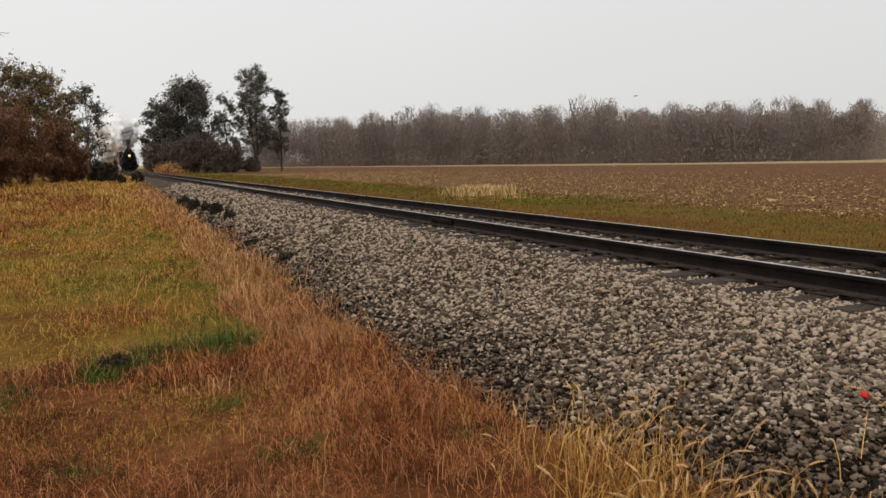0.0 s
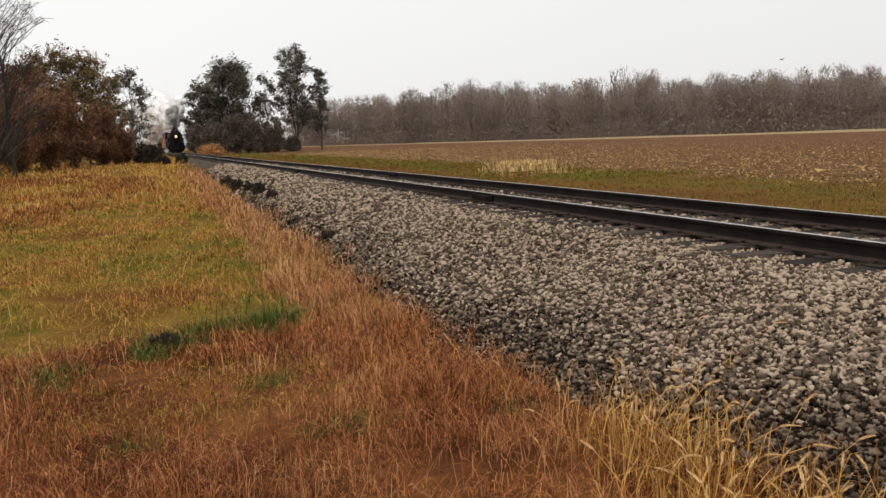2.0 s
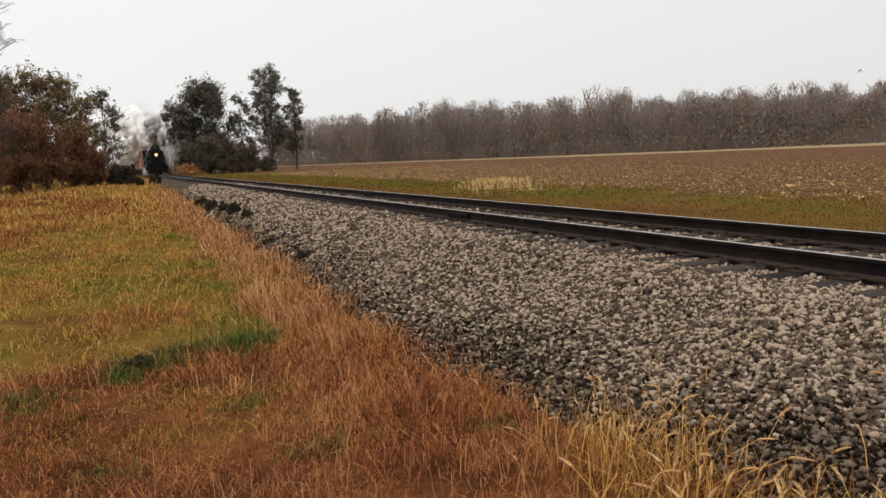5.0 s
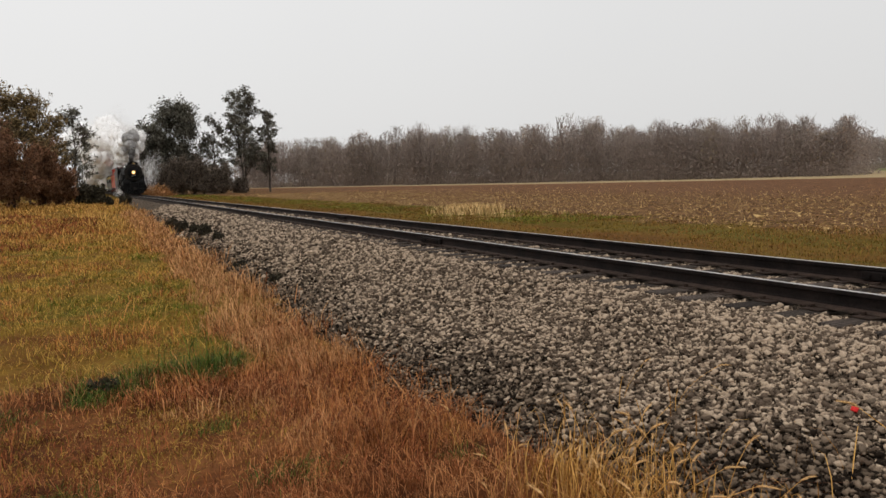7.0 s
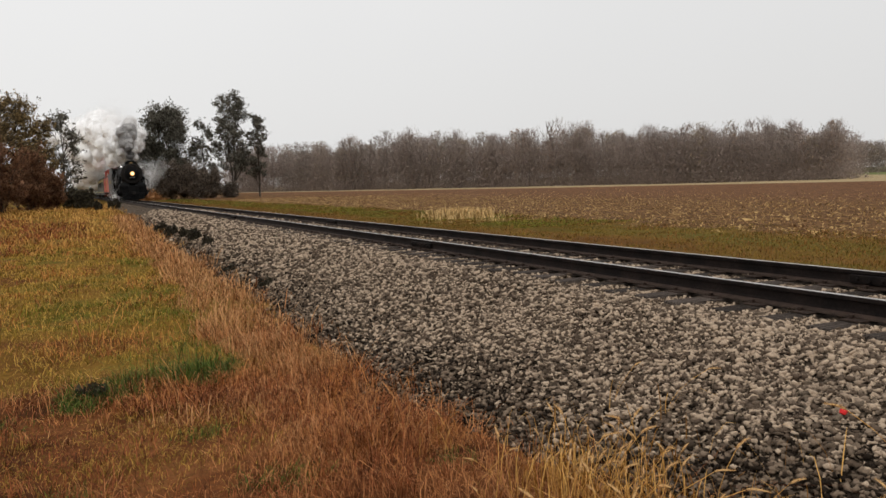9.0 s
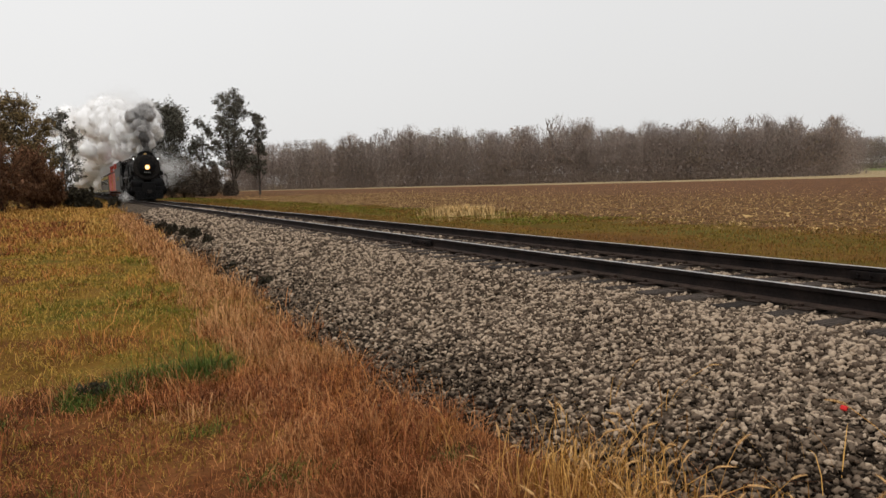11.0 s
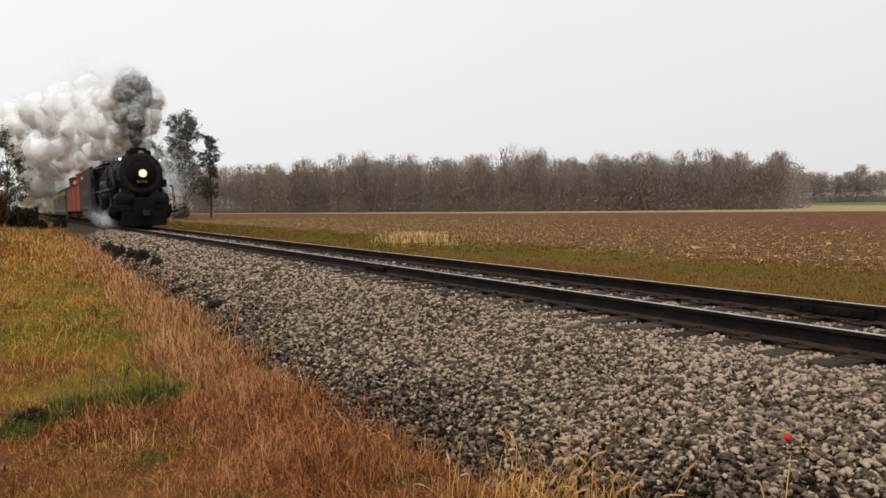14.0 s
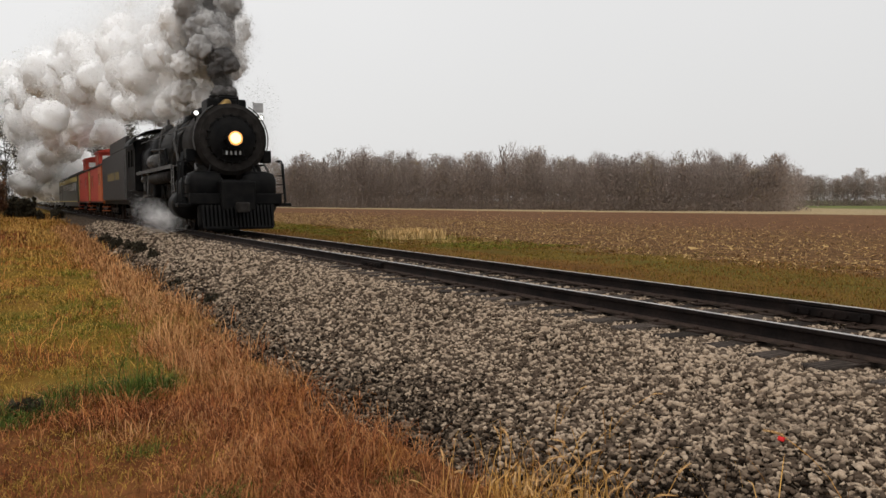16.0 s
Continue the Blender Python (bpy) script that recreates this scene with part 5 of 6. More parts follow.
        for k, y in enumerate((3.3, 3.6, 3.9)):
            bm = bmnew()
            pipe(bm, [(s * 0.5, y, 4.1), (s * 1.16, y + 0.1, 3.4), (s * 1.22, y + 0.2 + 0.9 * k, 2.3), (s * 1.0, y + 0.3 + 1.2 * k, 1.2)], 0.02, 6)
            part("sand_pipe", bm, STEAMPIPE, e)
        for k in range(8):
            bm = bmnew()
            cyl(bm, (s * 1.1, 1.0 + 1.4 * k, 3.57), (s * 1.24, 1.0 + 1.4 * k, 3.58), 0.014, seg=6)
            part("handrail_post", bm, STEAMPIPE, e)
        bm = bmnew()
        pipe(bm, [(s * 1.32, 4.1, 1.75), (s * 1.34, 8.0, 2.05), (s * 1.36, 12.2, 2.4)], 0.025, 6)
        part("reach_rod", bm, STEEL, e)
    bm = bmnew()
    cyl(bm, (-0.55, 8.8, 4.1), (-0.55, 9.5, 4.1), 0.19, seg=16)
    cyl(bm, (-0.55, 9.15, 4.1), (-0.55, 9.15, 4.5), 0.05, seg=8)
    part("turbo_generator", bm, STEAMPIPE, e, "grey steam generator on the boiler")
    bm = bmnew()
    cyl(bm, (0.35, 6.9, 4.25), (0.35, 6.9, 4.6), 0.06, seg=10)
    cyl(bm, (0.35, 6.9, 4.62), (0.35, 6.9, 4.72), 0.075, 0.03, seg=10)
    part("whistle", bm, STEEL, e)
    before = set(e.children)
    # front deck: beam, pump shields, pilot with its slats, coupler
    bm = bmnew()
    box(bm, -1.5, 1.5, -1.05, -0.75, 0.95, 1.3, 0.03)
    box(bm, -1.45, 1.45, -0.8, 1.2, 1.2, 1.27)
    part("buffer_beam", bm, BLACK, e)
    for s in (-1, 1):
        bm = bmnew()
        x0, x1 = sorted((s * 0.32, s * 1.48))
        box(bm, x0, x1, -0.72, 0.25, 1.05, 2.05, 0.30)
        part("pump_shield", bm, BLACK, e, "rounded black air pump shield", True)
        bm = bmnew()
        pipe(bm, [(s * 0.98, 0.2, 2.25), (s * 1.15, -0.2, 2.28), (s * 1.2, -0.5, 2.05)], 0.04)
        part("pump_pipe", bm, STEAMPIPE, e)
        bm = bmnew()
        cyl(bm, (s * 0.82, 0.45, 2.05), (s * 0.82, 0.3, 2.05), 0.22, seg=16)
        part("steam_flange", bm, STEAMPIPE, e)
        # ladder and step
        bm = bmnew()
        pipe(bm, [(s * 1.5, -0.55, 2.42), (s * 1.62, -0.6, 2.4), (s * 1.68, -0.75, 1.1), (s * 1.68, -0.75, 0.95)], 0.028, 6)
        pipe(bm, [(s * 1.5, -0.35, 2.42), (s * 1.74, -0.4, 2.3), (s * 1.8, -0.5, 1.0)], 0.022, 6)
        for z in (1.3, 1.6, 1.9):
            pipe(bm, [(s * 1.45, -0.6, z), (s * 1.67, -0.65, z)], 0.016, 6)
        part("ladder", bm, BLACK, e)
        bm = bmnew()
        x0, x1 = sorted((s * 1.42, s * 1.86))
        box(bm, x0, x1, -0.95, -0.45, 0.88, 0.98, 0.02)
        part("step", bm, BLACK, e)
    bm = bmnew()
    box(bm, -0.5, 0.5, -1.0, -0.6, 1.3, 1.75, 0.08)
    part("front_casting", bm, BLACK, e)
    slat = bmnew()
    v = [slat.verts.new(c) for c in ((-0.035, -0.05, 0), (0.035, -0.05, 0), (0.035, 0.05, 0), (-0.035, 0.05, 0), (-0.03, -0.28, -0.72), (0.03, -0.28, -0.72), (0.03, -0.18, -0.72), (-0.03, -0.18, -0.72))]
    for q in ((0, 1, 2, 3), (4, 7, 6, 5), (0, 4, 5, 1), (1, 5, 6, 2), (2, 6, 7, 3), (3, 7, 4, 0)):
        slat.faces.new([v[i] for i in q])
    slat_me = bpy.data.meshes.new("pilot_slat")
    slat.to_mesh(slat_me)
    slat.free()
    finish(slat_me, BLACK)
    bm = bmnew()
    box(bm, -1.25, 1.25, -1.02, -0.8, 0.2, 0.95, 0.09)
    pilot = part("pilot", bm, BLACK, e)
    for k in range(19):
        x = -1.12 + 2.24 * k / 18
        same("pilot_slat", slat_me, pilot, (x, -1.02 - 0.25 * (1 - abs(x) / 1.4), 0.93))
    bm = bmnew()
    box(bm, -1.1, 1.1, -1.42, -1.1, 0.14, 0.24, 0.03)
    part("pilot_foot", bm, BLACK, e)
    bm = bmnew()
    box(bm, -0.12, 0.12, -1.75, -1.0, 0.74, 0.98, 0.03)
    box(bm, -0.22, 0.2, -1.95, -1.7, 0.68, 1.02, 0.06)
    part("coupler", bm, GREYBOX, e)
    bm = bmnew()
    pipe(bm, [(0.35, -1.1, 0.95), (0.36, -1.3, 0.75), (0.34, -1.25, 0.45)], 0.035)
    part("air_hose", bm, BLACK, e)
    # the deck and pilot stand close before the smokebox
    for ob in set(e.children) - before:
        ob.location.y += 0.6
    # cylinders, frame, ash pan
    for s in (-1, 1):
        bm = bmnew()
        cyl(bm, (s * 1.22, 0.95, 0.95), (s * 1.22, 2.35, 0.95), 0.5, seg=28)
        cyl(bm, (s * 1.18, 0.85, 1.65), (s * 1.18, 2.45, 1.65), 0.28, seg=20)
        box(bm, min(s * 0.7, s * 1.5), max(s * 0.7, s * 1.5), 1.1, 2.2, 0.9, 1.75, 0.08)
        part("cylinder", bm, BLACK, e, "", True)
        bm = bmnew()
        box(bm, min(s * 1.05, s * 1.25), max(s * 1.05, s * 1.25), 2.35, 3.9, 1.15, 1.25, 0.01)
        box(bm, min(s * 1.05, s * 1.25), max(s * 1.05, s * 1.25), 2.35, 3.9, 0.7, 0.78, 0.01)
        part("crosshead_guide", bm, STEEL, e)
    bm = bmnew()
    box(bm, -0.55, 0.55, -0.7, 13.5, 0.75, 1.7, 0.05)
    box(bm, -1.1, 1.1, 9.9, 13.4, 1.2, 2.2, 0.1)
    part("engine_frame", bm, BLACK, e)
    # firebox and cab
    bm = bmnew()
    box(bm, -1.28, 1.28, 9.8, 12.4, 1.9, 3.4, 0.25)
    part("firebox", bm, BLACK, e, "", True)
    cab = bmnew()
    for s in (-1, 1):
        x0, x1 = sorted((s * 1.5, s * 1.56))
        box(cab, x0, x1, 12.2, 14.9, 1.55, 2.65)
        box(cab, x0, x1, 12.2, 12.6, 2.65, 3.75)
        box(cab, x0, x1, 13.6, 13.75, 2.65, 3.75)
        box(cab, x0, x1, 14.7, 14.9, 2.65, 3.75)
        box(cab, x0, x1, 12.2, 14.9, 3.45, 3.78)
    box(cab, -1.5, 1.5, 12.2, 12.26, 1.55, 3.8)
    box(cab, -1.5, 1.5, 12.3, 14.9, 1.5, 1.58)
    cb = part("cab", cab, BLACK, e)
    bm = bmnew()
    n = 14
    vs = []
    for y in (11.95, 15.2):
        for lift in (0, 0.06):
            vs.append([bm.verts.new((1.66 * math.sin(a), y, 3.72 + 0.72 * math.cos(a) - 0.12 + lift)) for a in [radians(-90 + 180 * i / n) for i in range(n + 1)]])
    for i in range(n):
        bm.faces.new((vs[0][i], vs[0][i + 1], vs[2][i + 1], vs[2][i]))
        bm.faces.new((vs[1][i], vs[3][i], vs[3][i + 1], vs[1][i + 1]))
        bm.faces.new((vs[0][i], vs[1][i], vs[1][i + 1], vs[0][i + 1]))
        bm.faces.new((vs[2][i], vs[2][i + 1], vs[3][i + 1], vs[3][i]))
    part("roof", bm, BLACK, cb, "", True)
    # wheels and rods
    dm, pm = wheel_mesh(DRIVER_R, 0.14, 14, True), wheel_mesh(PILOT_R, 0.13, 10, False)
    for y in DRIVERS:
        for s in (-1, 1):
            w = same("driving_wheel", dm, e)
            SPIN.append((w, (s * 0.74, y, DRIVER_R), DRIVER_R, 0.0 if s < 0 else 90.0, s))
    for y, r in ((2.9, PILOT_R), (11.4, 0.5), (13.2, 0.5)):
        for s in (-1, 1):
            w = same("carrying_wheel", pm, e)
            SPIN.append((w, (s * 0.74, y, PILOT_R), PILOT_R, 0.0, s))
    rod = bmnew()
    box(rod, -0.04, 0.04, DRIVERS[0] - 0.12, DRIVERS[-1] + 0.12, -0.08, 0.08, 0.02)
    for y in DRIVERS:
        cyl(rod, (-0.07, y, 0), (0.07, y, 0), 0.15, seg=14)
    rod_me = bpy.data.meshes.new("side_rod")
    rod.to_mesh(rod_me)
    rod.free()
    finish(rod_me, STEEL)
    main = bmnew()
    box(main, -0.045, 0.045, -2.9, 0.0, -0.07, 0.07, 0.02)
    cyl(main, (-0.08, 0, 0), (0.08, 0, 0), 0.17, seg=14)
    cyl(main, (-0.07, -2.9, 0), (0.07, -2.9, 0), 0.11, seg=14)
    main_me = bpy.data.meshes.new("main_rod")
    main.to_mesh(main_me)
    main.free()
    finish(main_me, STEEL)
    head = bmnew()
    box(head, -0.13, 0.13, -0.3, 0.3, -0.22, 0.22, 0.04)
    cyl(head, (0, -0.3, 0), (0, -1.4, 0), 0.045, seg=10)
    head_me = bpy.data.meshes.new("crosshead")
    head.to_mesh(head_me)
    head.free()
    finish(head_me, STEEL)
    for s in (-1, 1):
        RODS.append((same("side_rod", rod_me, e), s, same("main_rod", main_me, e), same("crosshead", head_me, e)))
    return e


def truck(parent, y, axles, gap):
    """A bogie: side frames, and wheels."""
    bm = bmnew()
    span_ = gap * (axles - 1) / 2
    for s in (-1, 1):
        x0, x1 = sorted((s * 0.95, s * 1.1))
        box(bm, x0, x1, y - span_ - 0.35, y + span_ + 0.35, 0.4, 0.68, 0.04)
        for k in range(axles):
            yy = y - span_ + gap * k
            box(bm, x0 - 0.04, x1 + 0.04, yy - 0.14, yy + 0.14, 0.28, 0.56, 0.03)
    box(bm, -1.0, 1.0, y - 0.25, y + 0.25, 0.5, 0.9, 0.03)
    t = part("bogie", bm, BLACK, parent)
    if not TRUCK_ME:
        w = bmnew()
        for s in (-1, 1):
            cyl(w, (s * 0.68, 0, 0), (s * 0.82, 0, 0), TRUCK_R, seg=24)
            cyl(w, (s * 0.66, 0, 0), (s * 0.69, 0, 0), TRUCK_R + 0.03, seg=24)
        cyl(w, (-0.7, 0, 0), (0.7, 0, 0), 0.08, seg=10)
        me = bpy.data.meshes.new("wheelset")
        w.to_mesh(me)
        w.free()
        TRUCK_ME.append(finish(me, RUST))
    for k in range(axles):
        same("wheelset", TRUCK_ME[0], t, (0, y - span_ + gap * k, TRUCK_R))


TRUCK_ME = []


def build_tender():
    t = thing("tender", "black coal tender with dull gold lettering behind the locomotive", "tender")
    HULLS.append((t, 15.4))
    bm = bmnew()
    box(bm, -1.55, 1.55, 0.15, 12.3, 1.1, 3.65, 0.05)
    part("tank", bm, TENDER, t)
    bm = bmnew()
    for s in (-1, 1):
        x0, x1 = sorted((s * 1.35, s * 1.55))
        box(bm, x0, x1, 0.15, 7.5, 3.65, 4.25, 0.04)
    box(bm, -1.4, 1.4, 0.15, 0.3, 3.65, 4.1)
    box(bm, -1.4, 1.4, 7.3, 7.5, 3.65, 4.2)
    part("coal_bunker", bm, TENDER, t)
    bm = bmnew()
    bmesh.ops.create_grid(bm, x_segments=14, y_segments=26, size=1)
    for v in bm.verts:
        v.co = Vector((v.co.x * 1.33, 3.8 + v.co.y * 3.5, 3.95 + 0.25 * (1 - v.co.x ** 2) + RNG.normal(0, 0.06)))
    part("coal", bm, BLACK, t, "heap of black coal")
    for s in (-1, 1):
        letters = 14
        for k in range(letters):
            if k == 4:
                continue
            bm = bmnew()
            y = 3.4 + 0.42 * k
            x0, x1 = sorted((s * 1.551, s * 1.556))
            box(bm, x0, x1, y, y + 0.26, 2.2, 2.62)
            part("plain_bar", bm, LETTER, t)
        bm = bmnew()
        pipe(bm, [(s * 1.62, 0.1, 1.2), (s * 1.62, 0.1, 3.3)], 0.025, 6)
        part("grab_rail", bm, STEAMPIPE, t)
    bm = bmnew()
    box(bm, -1.4, 1.4, 0, 12.5, 0.9, 1.12, 0.02)
    part("underframe", bm, BLACK, t)
    truck(t, 2.8, 3, 1.35)
    truck(t, 9.9, 3, 1.35)


def window_part(parent, s, x, y0, y1, z0, z1, frame_mat):
    bm = bmnew()
    x0, x1 = sorted((s * (x + 0.001), s * (x + 0.02)))
    for a, b, c, d in ((y0 - 0.06, y0, z0 - 0.06, z1 + 0.06), (y1, y1 + 0.06, z0 - 0.06, z1 + 0.06), (y0, y1, z0 - 0.06, z0), (y0, y1, z1, z1 + 0.06)):
        box(bm, x0, x1, a, b, c, d)
    w = part("window", bm, frame_mat, parent)
    bm = bmnew()
    x0, x1 = sorted((s * (x + 0.001), s * (x + 0.008)))
    box(bm, x0, x1, y0, y1, z0, z1)
    part("pane", bm, GLASS_DARK, w)


def roof_arch(y0, y1, half, z, rise, thick=0.06, n=14):
    bm = bmnew()
    vs = []
    for y in (y0, y1):
        for lift in (0, thick):
            vs.append([bm.verts.new((half * math.sin(a) / math.sin(radians(70)), y, z + rise * (math.cos(a) - math.cos(radians(70))) / (1 - math.cos(radians(70))) + lift)) for a in [radians(-70 + 140 * i / n) for i in range(n + 1)]])
    for i in range(n):
        bm.faces.new((vs[0][i], vs[0][i + 1], vs[2][i + 1], vs[2][i]))
        bm.faces.new((vs[1][i], vs[3][i], vs[3][i + 1], vs[1][i + 1]))
        bm.faces.new((vs[0][i], vs[1][i], vs[1][i + 1], vs[0][i + 1]))
        bm.faces.new((vs[2][i], vs[2][i + 1], vs[3][i + 1], vs[3][i]))
    for i in (0, n):
        bm.faces.new((vs[0][i], vs[2][i], vs[3][i], vs[1][i]))
    # end gables
    bm.faces.new(vs[0])
    bm.faces.new(vs[2][::-1])
    return bm


def build_caboose(label, back, RED, ORANGE):
    c = thing("caboose", label, "caboose", "cabooses of the train")
    HULLS.append((c, back))
    bm = bmnew()
    box(bm, -1.45, 1.45, 1.0, 9.6, 1.05, 3.35, 0.03)
    part("body", bm, RED, c)
    for y0, y1 in ((0.985, 1.0), (9.6, 9.615)):
        bm = bmnew()
        box(bm, -1.44, 1.44, y0 - 0.02, y1 + 0.02, 1.06, 3.34)
        part("end_wall", bm, ORANGE, c)
    if ORANGE is not RED:
        for s in (-1, 1):
            bm = bmnew()
            x0, x1 = sorted((s * 1.449, s * 1.456))
            box(bm, x0, x1, 1.02, 3.4, 1.1, 3.3)
            part("side_panel", bm, ORANGE, c, "orange corner panel")
    bm = bmnew()
    box(bm, -0.4, 0.4, 0.93, 0.965, 1.1, 3.0)
    part("door", bm, RED, c)
    part("roof", roof_arch(0.0, 10.6, 1.52, 3.35, 0.35), COACH_ROOF, c)
    bm = bmnew()
    box(bm, -1.3, 1.3, 4.4, 6.8, 3.5, 4.35, 0.03)
    cu = part("cupola", bm, RED, c)
    part("cupola_roof", roof_arch(4.2, 7.0, 1.4, 4.35, 0.22), RED, cu)
    for s in (-1, 1):
        window_part(c, s, 1.457, 2.2, 2.8, 2.1, 2.85, ORANGE)
        window_part(c, s, 1.45, 7.6, 8.2, 2.1, 2.85, ORANGE)
        window_part(c, s, 1.3, 5.0, 5.5, 3.75, 4.15, ORANGE)
    for x in (-0.8, 0.8):
        bm = bmnew()
        box(bm, x - 0.25, x + 0.25, 4.37, 4.395, 3.78, 4.15)
        part("cupola_window", bm, WHITE, c, "pale cupola window")
    for y in (0.05, 10.5):
        for x in (-1.42, -0.55, 0.55, 1.42):
            bm = bmnew()
            pipe(bm, [(x, y, 1.1), (x, y, 3.3)], 0.03, 6)
            part("platform_post", bm, YELLOW, c, "yellow platform post")
        bm = bmnew()
        pipe(bm, [(-1.42, y, 2.0), (1.42, y, 2.0)], 0.025, 6)
        pipe(bm, [(-1.42, y, 1.6), (1.42, y, 1.6)], 0.02, 6)
        part("platform_rail", bm, YELLOW, c, "yellow platform rail")
        for s in (-1, 1):
            bm = bmnew()
            for k in range(3):
                x0, x1 = sorted((s * 1.05, s * 1.5))
                box(bm, x0, x1, y - 0.02 + (0.1 if y < 5 else -0.1) - 0.2, y + 0.4, 0.45 + 0.25 * k, 0.49 + 0.25 * k)
            part("step", bm, ORANGE, c)
    bm = bmnew()
    box(bm, -1.45, 1.45, 0.0, 10.6, 0.95, 1.06, 0.02)
    part("platform", bm, BLACK, c)
    bm = bmnew()
    cyl(bm, (0.7, 3.0, 3.5), (0.7, 3.0, 4.3), 0.08, seg=12)
    cyl(bm, (0.7, 3.0, 4.3), (0.7, 3.0, 4.42), 0.16, 0.1, seg=12)
    part("stove_pipe", bm, BLACK, c)
    truck(c, 2.4, 2, 1.7)
    truck(c, 8.2, 2, 1.7)


def build_coach():
    c = thing("passenger_coach", "grey-green passenger coach with a yellow window band", "railway coach", "coaches of the train")
    L = 24.6
    bm = bmnew()
    box(bm, -1.5, 1.5, 0.3, L, 1.0, 3.3, 0.04)
    part("body", bm, COACH, c)
    for s in (-1, 1):
        bm = bmnew()
        x0, x1 = sorted((s * 1.501, s * 1.512))
        box(bm, x0, x1, 0.4, L - 0.1, 2.85, 3.28)
        part("band", bm, YELLOW, c, "yellow band above the windows")
        bm = bmnew()
        box(bm, x0, x1, 0.4, L - 0.1, 1.02, 1.12)
        part("sill_stripe", bm, YELLOW, c)
        for k in range(11):
            window_part(c, s, 1.5, 2.2 + 1.9 * k, 3.4 + 1.9 * k, 2.05, 2.75, COACH)
    part("roof", roof_arch(0.2, L + 0.1, 1.56, 3.3, 0.62), COACH_ROOF, c)
    bm = bmnew()
    box(bm, -1.3, 1.3, 1.0, L - 0.8, 0.6, 1.0, 0.03)
    part("underframe", bm, BLACK, c)
    bm = bmnew()
    box(bm, -0.6, 0.6, -0.1, 0.32, 1.1, 3.2, 0.05)
    part("gangway", bm, BLACK, c)
    truck(c, 3.4, 2, 2.4)
    truck(c, L - 3.2, 2, 2.4)
    HULLS.append((c, 50.9))
    for k in range(1, 6):
        HULLS.append((copy_thing(c, Matrix.Identity(4)), 50.9 + 25.3 * k))


# ---- smoke: rigid billows that ride with the train and roll backwards ----
def smoke_material(name, c1, c2, flecks):
    """Steam and smoke: a matt core, and flecks round it that let light through."""
    m = material(name, c1, c2, 0.9, 1.0, leafy=0.5 if flecks else 0.0)
    bs = m.node_tree.nodes["Principled BSDF"]
    bs.inputs["Specular IOR Level"].default_value = 0.0
    return m


def puff_mesh(seed, mats, flecks, core=0.80, loose=0.17, size=0.038, fine=False):
    """A lumpy core in a haze of small flecks that thins outwards; core 0 gives the haze alone."""
    rnd = np.random.default_rng(seed)
    off = Vector((seed * 3.1, seed * 1.7, seed * 2.3))

    def reach(p):
        a = abs(noise.noise(p * 1.6 + off)) * 1.1
        b = abs(noise.noise(p * 3.4 + off)) * 0.5
        c = abs(noise.noise(p * 7.0 + off)) * 0.22
        return 0.72 + 0.42 * (a + b + c)

    V, F, base, solid = [], [], 0, 0
    if core:
        bm = bmnew()
        bmesh.ops.create_icosphere(bm, subdivisions=4 if fine else 3, radius=1)
        V.append(np.array([(v.co.normalized() * reach(v.co.normalized()) * core)[:] for v in bm.verts]))
        F.append(np.array([[v.index for v in f.verts] for f in bm.faces]))
        base, solid = len(V[0]), len(F[0])
        bm.free()
    d = rnd.normal(0, 1, (flecks, 3))
    d /= np.linalg.norm(d, axis=1)[:, None]
    if core:
        rad = np.array([reach(Vector(q)) for q in d]) * (core * 0.97 + np.minimum(np.abs(rnd.normal(0, loose, flecks)), 0.36))
    else:
        rad = np.array([reach(Vector(q)) for q in d]) * rnd.uniform(0, 1, flecks) ** 0.75
    c = d * rad[:, None]
    e = rnd.normal(0, 1, (flecks, 3, 3))
    e /= np.linalg.norm(e, axis=2)[:, :, None]
    V.append((c[:, None, :] + e * (size * rnd.uniform(0.5, 1.3, flecks))[:, None, None]).reshape(-1, 3))
    F.append(np.arange(flecks * 3).reshape(-1, 3) + base)
    me = array_mesh("billow", np.concatenate(V), np.concatenate(F), mats[0], True)
    me.materials.append(mats[1])
    me.polygons.foreach_set("material_index", np.arange(len(me.polygons)) >= solid)
    return me


